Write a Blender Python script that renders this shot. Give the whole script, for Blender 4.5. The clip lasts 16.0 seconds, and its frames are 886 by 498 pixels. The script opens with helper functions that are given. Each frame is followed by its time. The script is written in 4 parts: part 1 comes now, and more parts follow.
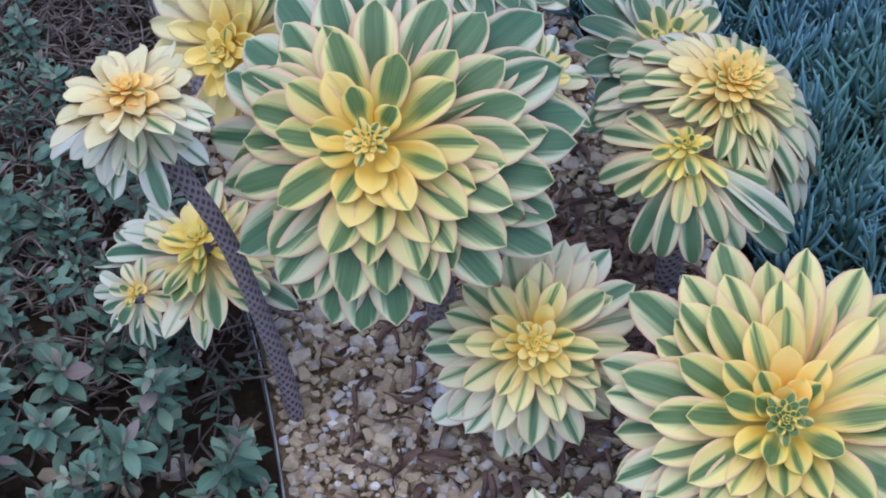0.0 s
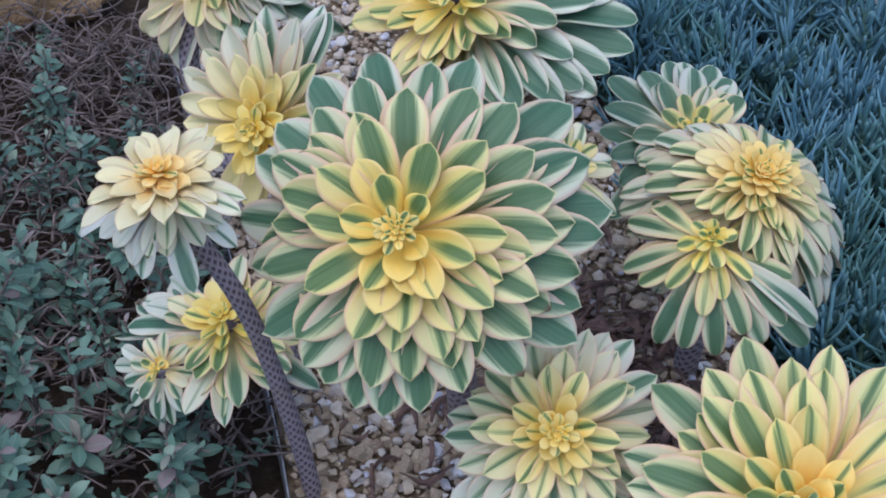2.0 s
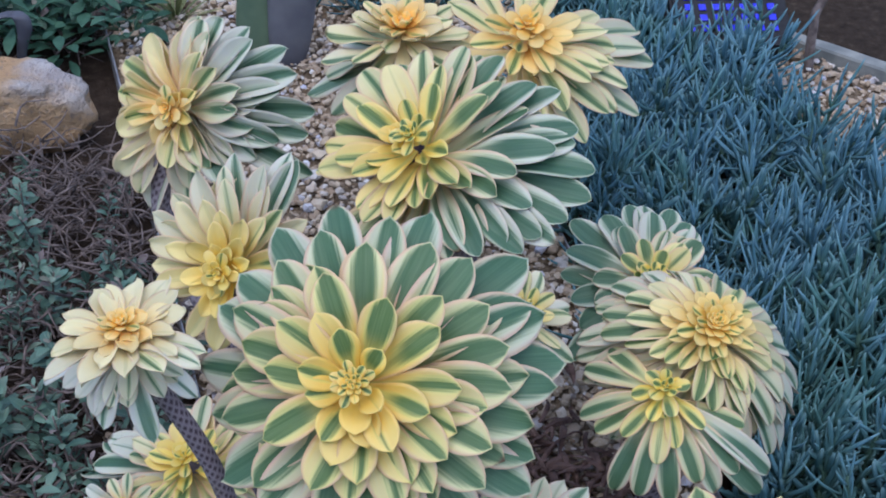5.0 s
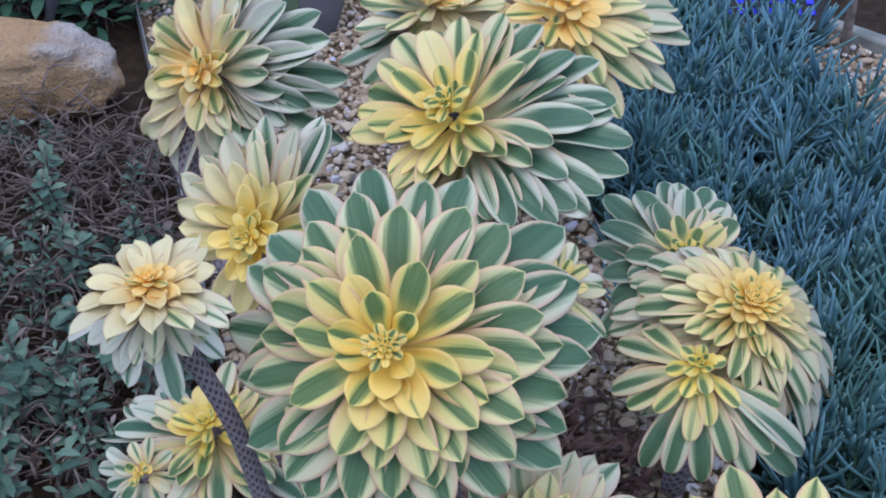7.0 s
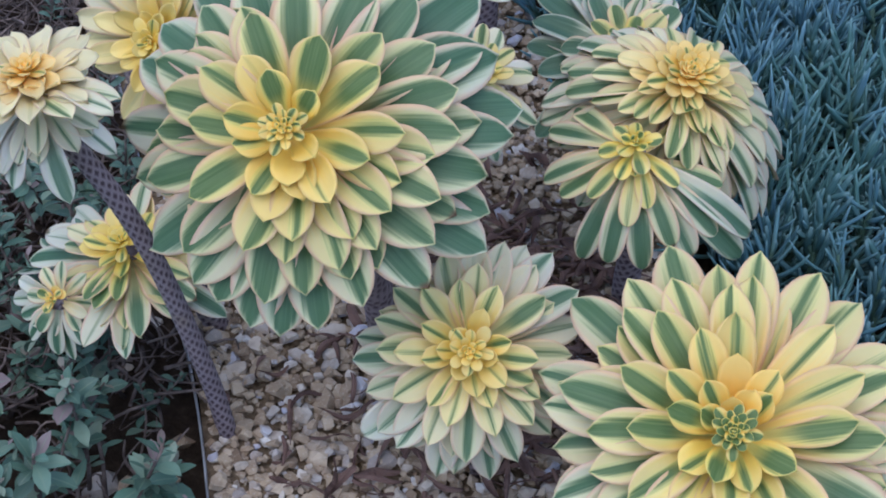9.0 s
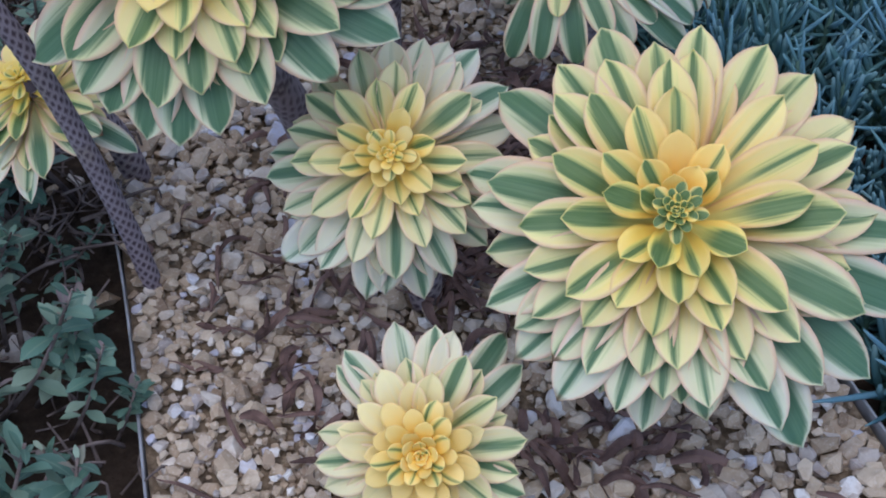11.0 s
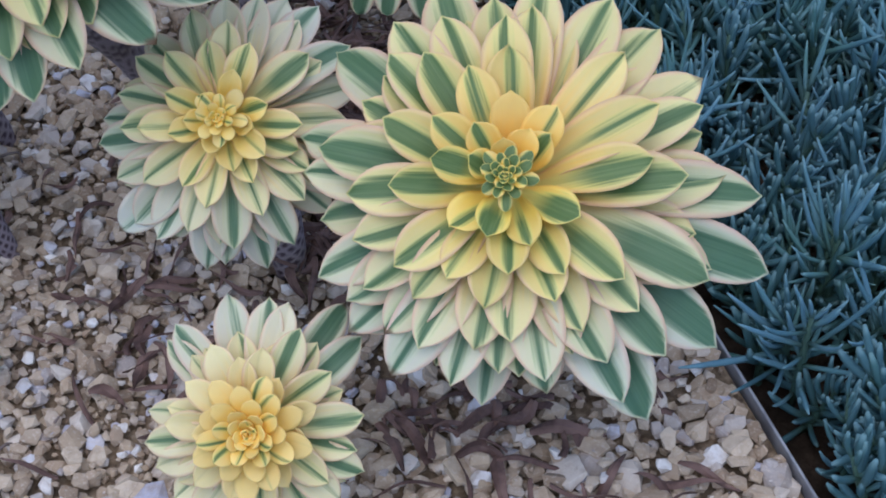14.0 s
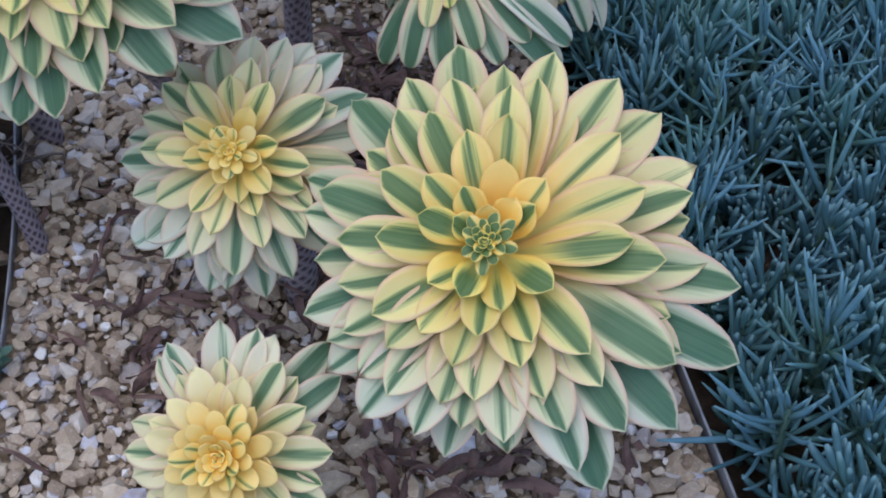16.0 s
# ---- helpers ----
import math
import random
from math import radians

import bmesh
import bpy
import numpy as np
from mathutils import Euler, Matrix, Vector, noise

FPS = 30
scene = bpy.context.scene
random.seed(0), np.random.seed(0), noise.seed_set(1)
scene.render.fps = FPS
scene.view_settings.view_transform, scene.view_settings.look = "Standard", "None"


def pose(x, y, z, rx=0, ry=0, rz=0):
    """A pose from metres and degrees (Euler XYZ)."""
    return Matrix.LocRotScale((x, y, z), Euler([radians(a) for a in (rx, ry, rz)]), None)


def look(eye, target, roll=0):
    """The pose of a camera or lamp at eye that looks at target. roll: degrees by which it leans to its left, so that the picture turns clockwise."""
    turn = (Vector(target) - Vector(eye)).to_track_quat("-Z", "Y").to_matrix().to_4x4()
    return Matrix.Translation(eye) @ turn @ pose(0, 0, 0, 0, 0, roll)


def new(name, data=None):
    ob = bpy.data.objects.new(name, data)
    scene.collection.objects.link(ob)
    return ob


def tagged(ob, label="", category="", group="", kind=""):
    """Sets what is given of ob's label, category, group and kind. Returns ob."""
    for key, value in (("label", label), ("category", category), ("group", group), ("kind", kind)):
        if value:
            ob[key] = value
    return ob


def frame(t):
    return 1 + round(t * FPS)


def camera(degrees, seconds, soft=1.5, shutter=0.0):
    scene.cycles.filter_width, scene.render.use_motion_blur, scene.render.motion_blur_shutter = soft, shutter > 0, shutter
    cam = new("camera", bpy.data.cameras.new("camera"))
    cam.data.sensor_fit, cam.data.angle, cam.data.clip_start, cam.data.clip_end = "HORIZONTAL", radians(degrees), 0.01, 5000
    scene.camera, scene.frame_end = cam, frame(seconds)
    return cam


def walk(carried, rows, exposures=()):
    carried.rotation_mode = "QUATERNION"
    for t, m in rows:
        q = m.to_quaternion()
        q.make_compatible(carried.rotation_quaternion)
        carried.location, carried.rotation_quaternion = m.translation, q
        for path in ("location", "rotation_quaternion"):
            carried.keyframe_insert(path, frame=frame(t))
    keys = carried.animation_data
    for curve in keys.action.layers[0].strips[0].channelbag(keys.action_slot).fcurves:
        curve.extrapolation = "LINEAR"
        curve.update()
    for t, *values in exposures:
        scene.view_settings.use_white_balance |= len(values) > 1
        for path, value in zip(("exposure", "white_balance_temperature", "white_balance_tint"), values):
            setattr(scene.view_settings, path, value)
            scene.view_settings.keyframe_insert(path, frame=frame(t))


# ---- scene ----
cam = camera(32.5, 16.0, soft=1.9)
PATH = [
    (0, (0.048, -0.011, 1.039), (0.037, 1.431, -0.347), 0.1),
    (0.5, (0.045, -0.002, 1.044), (0.028, 1.449, -0.332), 0.2),
    (1, (0.04, -0.002, 1.048), (0.021, 1.463, -0.313), 1.0),
    (1.5, (0.037, 0.0, 1.052), (0.013, 1.477, -0.296), 1.2),
    (2, (0.036, 0.001, 1.057), (0.011, 1.494, -0.274), 1.3),
    (2.5, (0.037, 0.002, 1.067), (0.012, 1.51, -0.246), 1.6),
    (3, (0.041, 0.001, 1.078), (0.015, 1.528, -0.213), 1.3),
    (3.5, (0.05, 0.0, 1.085), (0.027, 1.542, -0.188), 0.9),
    (4, (0.059, 0.0, 1.095), (0.046, 1.557, -0.161), 1.2),
    (4.5, (0.06, 0.001, 1.101), (0.053, 1.571, -0.138), 1.5),
    (4.7, (0.059, 0.003, 1.103), (0.051, 1.578, -0.131), 1.7),
    (6.8, (0.037, 0.008, 1.079), (0.001, 1.594, -0.139), 3.6),
    (7, (0.043, 0.011, 1.072), (0.011, 1.583, -0.165), 3.2),
    (7.5, (0.06, 0.015, 1.052), (0.033, 1.549, -0.232), 2.4),
    (8, (0.073, 0.018, 1.035), (0.05, 1.528, -0.276), 2.3),
    (8.5, (0.087, 0.024, 1.0), (0.068, 1.517, -0.331), 1.0),
    (9, (0.099, 0.023, 0.968), (0.084, 1.502, -0.378), 0.5),
    (9.2, (0.099, 0.02, 0.957), (0.09, 1.496, -0.393), -0.0),
    (11.3, (0.159, 0.024, 0.821), (0.145, 1.438, -0.593), -2.9),
    (11.5, (0.167, 0.026, 0.809), (0.149, 1.43, -0.615), -2.8),
    (12, (0.183, 0.036, 0.787), (0.16, 1.418, -0.658), -2.1),
    (12.5, (0.2, 0.045, 0.783), (0.175, 1.418, -0.671), -3.5),
    (13, (0.216, 0.051, 0.793), (0.198, 1.42, -0.665), -4.1),
    (13.5, (0.231, 0.055, 0.804), (0.22, 1.426, -0.652), -3.9),
    (14, (0.243, 0.058, 0.818), (0.235, 1.433, -0.634), -3.5),
    (14.5, (0.256, 0.058, 0.835), (0.241, 1.441, -0.61), -2.5),
    (15, (0.272, 0.057, 0.847), (0.23, 1.447, -0.591), -1.6),
    (15.5, (0.294, 0.057, 0.856), (0.2, 1.444, -0.581), -1.1),
    (16, (0.313, 0.058, 0.856), (0.171, 1.44, -0.583), -0.9),
]
walk(cam, [(t, look(eye, target, roll)) for t, eye, target, roll in PATH], exposures=[(0.0, 0.65, 5920, 13), (4.0, 0.61, 5920, 13), (9.0, 0.56, 5920, 13), (16.0, 0.50, 5920, 13)])

# ---- light ----
world = bpy.data.worlds.new("world")
scene.world = world
world.use_nodes = True
wn = world.node_tree
sky = wn.nodes.new("ShaderNodeTexSky")
sky.sky_type, sky.sun_disc = "NISHITA", False
SUN_EL, SUN_ROT = radians(74), radians(205)
sky.sun_elevation, sky.sun_rotation = SUN_EL, SUN_ROT
wn.links.new(sky.outputs[0], wn.nodes["Background"].inputs[0])
wn.nodes["Background"].inputs[1].default_value = 0.15
sun = new("sun", bpy.data.lights.new("sun", "SUN"))
sun.data.energy, sun.data.angle, sun.data.color = 1.0, radians(80), (1.0, 0.96, 0.90)
sun.matrix_world = look((math.sin(SUN_ROT) * math.cos(SUN_EL), math.cos(SUN_ROT) * math.cos(SUN_EL), math.sin(SUN_EL)), (0, 0, 0))


# ---- materials ----
class Mat:
    """A node material with short calls for its nodes."""

    def __init__(self, name, rough=0.6, spec=0.4, metal=0.0):
        self.m = bpy.data.materials.new(name)
        self.m.use_nodes = True
        self.t = self.m.node_tree
        self.b = self.t.nodes["Principled BSDF"]
        self.b.inputs["Roughness"].default_value = rough
        self.b.inputs["Specular IOR Level"].default_value = spec
        self.b.inputs["Metallic"].default_value = metal

    def put(self, socket, value):
        if isinstance(value, bpy.types.NodeSocket):
            self.t.links.new(value, socket)
        elif isinstance(value, (tuple, list)) and len(value) == 3 and socket.type == "RGBA":
            socket.default_value = (*value, 1)
        else:
            socket.default_value = value

    def node(self, kind, **inputs):
        n = self.t.nodes.new(kind)
        for k, v in inputs.items():
            self.put(n.inputs[k], v)
        return n

    def math(self, op, a, b=0.0, clamp=False):
        n = self.t.nodes.new("ShaderNodeMath")
        n.operation, n.use_clamp = op, clamp
        self.put(n.inputs[0], a), self.put(n.inputs[1], b)
        return n.outputs[0]

    def mix(self, f, a, b, blend="MIX"):
        n = self.t.nodes.new("ShaderNodeMix")
        n.data_type, n.blend_type = "RGBA", blend
        self.put(n.inputs[0], f), self.put(n.inputs[6], a), self.put(n.inputs[7], b)
        return n.outputs[2]

    def step(self, x, lo, hi):
        n = self.t.nodes.new("ShaderNodeMapRange")
        n.interpolation_type = "SMOOTHSTEP"
        self.put(n.inputs[0], x), self.put(n.inputs[1], lo), self.put(n.inputs[2], hi)
        return n.outputs[0]

    def noise(self, scale, detail=3.0, vector=None, rough=0.55):
        n = self.t.nodes.new("ShaderNodeTexNoise")
        n.inputs["Scale"].default_value, n.inputs["Detail"].default_value, n.inputs["Roughness"].default_value = scale, detail, rough
        if vector is None:
            vector = self.place()
        self.put(n.inputs["Vector"], vector)
        return n.outputs["Fac"]

    def place(self):
        return self.node("ShaderNodeTexCoord").outputs["Object"]

    def world_place(self):
        return self.node("ShaderNodeNewGeometry").outputs["Position"]

    def ramp(self, x, *stops):
        n = self.t.nodes.new("ShaderNodeValToRGB")
        e = n.color_ramp.elements
        while len(e) < len(stops):
            e.new(0.5)
        for el, (p, c) in zip(e, stops):
            el.position, el.color = p, (*c, 1)
        self.put(n.inputs[0], x)
        return n.outputs[0]

    def uv(self, name):
        n = self.t.nodes.new("ShaderNodeUVMap")
        n.uv_map = name
        s = self.node("ShaderNodeSeparateXYZ", Vector=n.outputs[0])
        return s.outputs[0], s.outputs[1]

    def random(self):
        return self.node("ShaderNodeObjectInfo").outputs["Random"]

    def island(self):
        return self.node("ShaderNodeNewGeometry").outputs["Random Per Island"]

    def bump(self, height, strength=0.3, distance=0.001):
        n = self.node("ShaderNodeBump", Height=height, Strength=strength, Distance=distance)
        self.t.links.new(n.outputs[0], self.b.inputs["Normal"])

    def colour(self, c):
        self.put(self.b.inputs["Base Color"], c)
        return self


def leaf_material():
    """Variegated leaf: a streaky green band between cream or yellow margins, often with a thin pink rim."""
    m = Mat("variegated_leaf", 0.42, 0.35)
    u, v = m.uv("leaf")
    age, band = m.uv("age")
    shift, seed = m.uv("seed")
    warm, pale = m.uv("tint")
    flat, rel = m.uv("across")
    side = m.math("SUBTRACT", m.math("MULTIPLY", u, 2.0), 1.0)
    x = m.math("ADD", m.math("ADD", m.math("MULTIPLY", side, 0.62), m.math("MULTIPLY", m.math("SUBTRACT", m.math("MULTIPLY", flat, 2.0), 1.0), 0.38)), shift)
    comb = m.node("ShaderNodeCombineXYZ", X=m.math("MULTIPLY", flat, 13.0), Y=m.math("MULTIPLY", v, 0.9), Z=m.math("MULTIPLY", seed, 40.0)).outputs[0]
    streak = m.noise(1.0, 3.0, comb)
    fine = m.noise(3.2, 2.0, comb)
    ax = m.math("ADD", m.math("ABSOLUTE", x), m.math("MULTIPLY", m.math("SUBTRACT", streak, 0.5), 0.62))
    # the band keeps its breadth towards the tip, stays off the rim and fades at the base
    width = m.math("MULTIPLY", m.math("MULTIPLY", band, 1.05), m.math("ADD", 0.45, m.math("MULTIPLY", m.step(v, 0.20, 0.72), 0.55)))
    green = m.math("SUBTRACT", 1.0, m.step(ax, m.math("SUBTRACT", width, 0.19), m.math("ADD", width, 0.17)), True)
    inset = m.math("MULTIPLY", m.math("SUBTRACT", 1.0, m.math("ABSOLUTE", side)), rel)
    green = m.math("MULTIPLY", green, m.step(inset, 0.02, 0.14))
    green = m.math("MULTIPLY", green, m.step(band, 0.02, 0.12))
    green = m.math("MULTIPLY", green, m.step(v, 0.15, 0.62))
    half = m.math("SUBTRACT", 1.0, m.step(ax, width, m.math("ADD", width, 0.35)), True)
    old = m.step(age, 0.12, 0.85)
    inner = m.mix(warm, (0.83, 0.590, 0.075), (0.94, 0.48, 0.070))
    mid = m.mix(pale, (0.70, 0.580, 0.230), (0.70, 0.625, 0.38))
    outer = m.mix(pale, (0.555, 0.545, 0.430), (0.62, 0.605, 0.52))
    margin = m.mix(m.step(age, 0.0, m.math("SUBTRACT", 0.50, m.math("MULTIPLY", warm, 0.22))), inner, mid)
    margin = m.mix(m.step(age, m.math("ADD", 0.24, m.math("MULTIPLY", pale, 0.08)), m.math("ADD", 0.78, m.math("MULTIPLY", pale, 0.12))), margin, outer)
    foot = m.math("MULTIPLY", m.step(m.math("ADD", v, m.math("MULTIPLY", m.math("SUBTRACT", streak, 0.5), 0.9)), 0.85, 0.30), m.math("MULTIPLY", m.math("SUBTRACT", 0.75, m.math("MULTIPLY", age, 0.68)), m.math("SUBTRACT", 1.0, m.math("MULTIPLY", pale, 0.85))))
    margin = m.mix(foot, margin, inner)
    margin = m.mix(m.math("MULTIPLY", m.step(v, 0.50, 1.0), m.math("SUBTRACT", 0.42, m.math("MULTIPLY", age, 0.5))), margin, m.mix(pale, (0.80, 0.66, 0.25), (0.78, 0.71, 0.46)))
    cast = m.math("ADD", 0.86, m.math("MULTIPLY", m.math("FRACT", m.math("MULTIPLY", seed, 7.3)), 0.24))
    margin = m.mix(1.0, margin, m.node("ShaderNodeCombineXYZ", X=cast, Y=cast, Z=cast).outputs[0], "MULTIPLY")
    tint = m.mix(old, (0.55, 0.60, 0.16), (0.50, 0.60, 0.38))
    margin = m.mix(m.math("MULTIPLY", half, m.math("MULTIPLY", m.step(band, 0.02, 0.2), 0.50)), margin, tint)
    dark = m.mix(old, (0.058, 0.118, 0.026), (0.038, 0.104, 0.056))
    light = m.mix(old, (0.160, 0.225, 0.070), m.mix(pale, (0.100, 0.195, 0.112), (0.18, 0.27, 0.18)))
    band_col = m.mix(m.step(m.math("ADD", m.math("MULTIPLY", fine, 0.4), m.math("MULTIPLY", streak, 0.6)), 0.12, 0.88), dark, light)
    col = m.mix(green, margin, band_col)
    rim = m.step(m.math("ABSOLUTE", m.math("SUBTRACT", m.math("MULTIPLY", u, 2.0), 1.0)), 0.72, 0.98)
    ripe = m.math("MULTIPLY", m.step(age, 0.10, 0.35), m.math("SUBTRACT", 1.0, m.step(age, 0.62, 0.98), True))
    pink = m.math("MULTIPLY", m.math("MULTIPLY", rim, ripe), m.math("SUBTRACT", 1.0, m.math("MULTIPLY", pale, 0.7)))
    edge = m.step(m.math("ABSOLUTE", m.math("SUBTRACT", m.math("MULTIPLY", u, 2.0), 1.0)), 0.93, 0.995)
    col = m.mix(m.math("MULTIPLY", edge, m.math("MULTIPLY", m.step(age, 0.05, 0.3), 0.27)), col, (0.36, 0.22, 0.17))
    col = m.mix(m.math("MULTIPLY", pink, 0.55), col, (0.74, 0.43, 0.31))
    mark = m.step(m.noise(140.0, 2.0), 0.72, 0.80)
    col = m.mix(m.math("MULTIPLY", m.math("MULTIPLY", mark, m.step(age, 0.3, 1.0)), 0.55), col, (0.28, 0.19, 0.11))
    dry = m.math("MULTIPLY", m.step(m.math("ADD", v, m.math("MULTIPLY", m.noise(120.0), 0.06)), 0.985, 1.03), m.step(seed, 0.88, 0.92))
    col = m.mix(m.math("MULTIPLY", dry, m.step(age, 0.25, 0.5)), col, (0.13, 0.075, 0.04))
    tone = m.math("ADD", 0.90, m.math("MULTIPLY", m.noise(34.0, 4.0), 0.20))
    col = m.mix(1.0, col, m.node("ShaderNodeCombineXYZ", X=tone, Y=tone, Z=tone).outputs[0], "MULTIPLY")
    m.colour(col)
    m.put(m.b.inputs["Roughness"], m.math("ADD", 0.36, m.math("MULTIPLY", m.noise(60.0), 0.22)))
    m.bump(m.math("ADD", m.math("MULTIPLY", fine, 0.6), m.noise(220.0)), 0.25, 0.0006)
    m.put(m.b.inputs["Subsurface Weight"], 0.12)
    m.put(m.b.inputs["Subsurface Radius"], (0.004, 0.003, 0.001))
    return m.m


def stone_material(name, source):
    m = Mat(name, 0.85, 0.25)
    r = m.random() if source == "object" else m.island()
    base = m.ramp(r, (0.0, (0.22, 0.15, 0.10)), (0.16, (0.55, 0.43, 0.30)), (0.32, (0.36, 0.27, 0.19)), (0.48, (0.66, 0.54, 0.40)), (0.64, (0.44, 0.33, 0.23)),
                  (0.76, (0.70, 0.62, 0.53)), (0.86, (0.40, 0.35, 0.33)), (0.93, (0.88, 0.84, 0.78)), (0.985, (0.54, 0.54, 0.63)))
    p = m.world_place()
    col = m.mix(m.math("MULTIPLY", m.step(m.noise(90.0, 4.0, p), 0.40, 0.75), 0.6), base, (0.34, 0.24, 0.165))
    col = m.mix(m.math("MULTIPLY", m.step(m.noise(420.0, 3.0, p), 0.52, 0.72), 0.45), col, (0.70, 0.62, 0.52))
    m.colour(col)
    m.bump(m.noise(500.0, 5.0, p), 0.6, 0.0012)
    return m.m


def soil_material():
    m = Mat("soil", 0.95, 0.15)
    p = m.world_place()
    col = m.ramp(m.noise(60.0, 6.0, p, 0.7), (0.25, (0.020, 0.014, 0.010)), (0.55, (0.055, 0.038, 0.027)), (0.8, (0.11, 0.08, 0.058)))
    m.colour(col)
    m.bump(m.noise(180.0, 6.0, p, 0.7), 0.9, 0.006)
    return m.m


def grit_material():
    m = Mat("grit", 0.9, 0.2)
    p = m.world_place()
    m.colour(m.ramp(m.noise(160.0, 4.0, p), (0.3, (0.10, 0.070, 0.045)), (0.6, (0.26, 0.19, 0.125)), (0.8, (0.40, 0.32, 0.22))))
    m.bump(m.noise(300.0, 5.0, p), 0.8, 0.003)
    return m.m


def stem_material():
    m = Mat("aeonium_stem", 0.6, 0.3)
    u, v = m.uv("scar")
    p = m.place()
    bark = m.mix(m.noise(70.0, 4.0), (0.25, 0.20, 0.22), (0.36, 0.30, 0.33))
    bark = m.mix(m.step(m.noise(18.0, 3.0), 0.5, 0.75), bark, (0.30, 0.24, 0.20))
    m.colour(m.mix(u, bark, (0.075, 0.05, 0.06)))
    m.bump(m.noise(400.0, 3.0, p), 0.3, 0.0006)
    return m.m


def chalk_material(name, teal_shade):
    m = Mat(name, 0.62, 0.25)
    r = m.island()
    u, v = m.uv("leaf")
    col = m.ramp(r, (0.0, (0.055, 0.140, 0.170)), (0.35, (0.092, 0.215, 0.270)), (0.65, (0.135, 0.275, 0.345)), (0.86, (0.090, 0.225, 0.205)), (0.97, (0.220, 0.370, 0.390)))
    p = m.world_place()
    col = m.mix(m.math("MULTIPLY", m.step(m.noise(6.0, 3.0, p), 0.46, 0.60), 0.75), col, (0.080, 0.195, 0.145))
    col = m.mix(m.math("MULTIPLY", m.noise(160.0, 3.0), 0.30), col, (0.17, 0.30, 0.38))
    # teal hue of the near shoots, darkened so the colour carries their shade
    col = m.mix(teal_shade, col, (0.038, 0.098, 0.104))
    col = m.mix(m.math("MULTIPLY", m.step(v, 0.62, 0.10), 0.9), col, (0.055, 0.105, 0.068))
    # paler tips: the sky light that falls on them is mixed into the colour
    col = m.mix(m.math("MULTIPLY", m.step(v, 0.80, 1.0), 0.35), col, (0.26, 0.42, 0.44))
    m.colour(col)
    m.bump(m.noise(500.0, 2.0), 0.15, 0.0005)
    return m.m


def shrub_leaf_material():
    m = Mat("shrub_leaf", 0.48, 0.45)
    r, (u, v) = m.island(), m.uv("leaf")
    col = m.ramp(r, (0.0, (0.034, 0.082, 0.058)), (0.25, (0.080, 0.172, 0.120)), (0.48, (0.130, 0.228, 0.160)), (0.66, (0.21, 0.290, 0.205)), (0.78, (0.31, 0.36, 0.26)), (0.86, (0.17, 0.13, 0.10)), (0.985, (0.23, 0.16, 0.16)))
    rib = m.step(m.math("ABSOLUTE", m.math("SUBTRACT", u, 0.5)), 0.09, 0.02)
    col = m.mix(m.math("MULTIPLY", rib, 0.4), col, (0.20, 0.27, 0.18))
    col = m.mix(m.math("MULTIPLY", m.noise(130.0, 3.0), 0.3), col, (0.15, 0.19, 0.15))
    m.colour(col)
    m.bump(m.noise(350.0, 3.0), 0.3, 0.0008)
    return m.m


def plain(name, a, b, scale, rough=0.7, spec=0.3, metal=0.0, bump=0.3, depth=0.001):
    m = Mat(name, rough, spec, metal)
    m.colour(m.mix(m.step(m.noise(scale, 5.0), 0.3, 0.7), a, b))
    m.bump(m.noise(scale * 5, 4.0), bump, depth)
    return m.m


def rock_material():
    m = Mat("sandstone", 0.85, 0.25)
    p = m.place()
    col = m.mix(m.step(m.noise(18.0, 5.0, p), 0.35, 0.7), (0.42, 0.36, 0.34), (0.60, 0.55, 0.52))
    z = m.node("ShaderNodeSeparateXYZ", Vector=p).outputs[2]
    x = m.node("ShaderNodeSeparateXYZ", Vector=p).outputs[0]
    low = m.step(m.math("ADD", m.math("ADD", m.math("MULTIPLY", z, 1.4), m.math("MULTIPLY", x, 0.7)), m.math("MULTIPLY", m.noise(16.0, 4.0, p), 0.12)), 0.235, 0.185)
    col = m.mix(m.math("MULTIPLY", low, 0.85), col, (0.55, 0.33, 0.15))
    col = m.mix(m.math("MULTIPLY", m.step(m.noise(140.0, 4.0, p), 0.54, 0.68), 0.5), col, (0.24, 0.19, 0.18))
    m.colour(col)
    m.bump(m.math("ADD", m.noise(60.0, 6.0, p), m.noise(240.0, 4.0, p)), 0.9, 0.007)
    return m.m


LEAF, STONE, STONE_J = leaf_material(), stone_material("stone", "object"), stone_material("stone_mass", "island")
SOIL, GRIT, STEM, CHALK, SHRUB, ROCK = soil_material(), grit_material(), stem_material(), chalk_material("chalkstick_leaf", 0.0), shrub_leaf_material(), rock_material()
# copy for the shoots by the edging: tealer, with shade put into its colour
CHALK_SHADED_TEAL = chalk_material("shaded_teal_chalkstick_leaf", 0.66)
TWIG = plain("twig_bark", (0.075, 0.056, 0.050), (0.25, 0.195, 0.175), 60.0, 0.85)
METAL = plain("galvanised_steel", (0.30, 0.30, 0.32), (0.50, 0.50, 0.52), 40.0, 0.5, 0.5, 0.35, 0.2)
DEAD = plain("dead_leaf", (0.060, 0.032, 0.026), (0.21, 0.125, 0.100), 45.0, 0.75, 0.3, 0.0, 0.5)
KERB = plain("concrete", (0.20, 0.21, 0.20), (0.34, 0.34, 0.31), 30.0, 0.9)
CASE = plain("black_plastic", (0.010, 0.011, 0.014), (0.02, 0.021, 0.026), 80.0, 0.4)
GREY_LEAF = plain("grey_agave", (0.085, 0.085, 0.105), (0.15, 0.15, 0.165), 12.0, 0.5)
GREEN_LEAF = plain("green_agave", (0.075, 0.12, 0.075), (0.13, 0.18, 0.11), 12.0, 0.5)
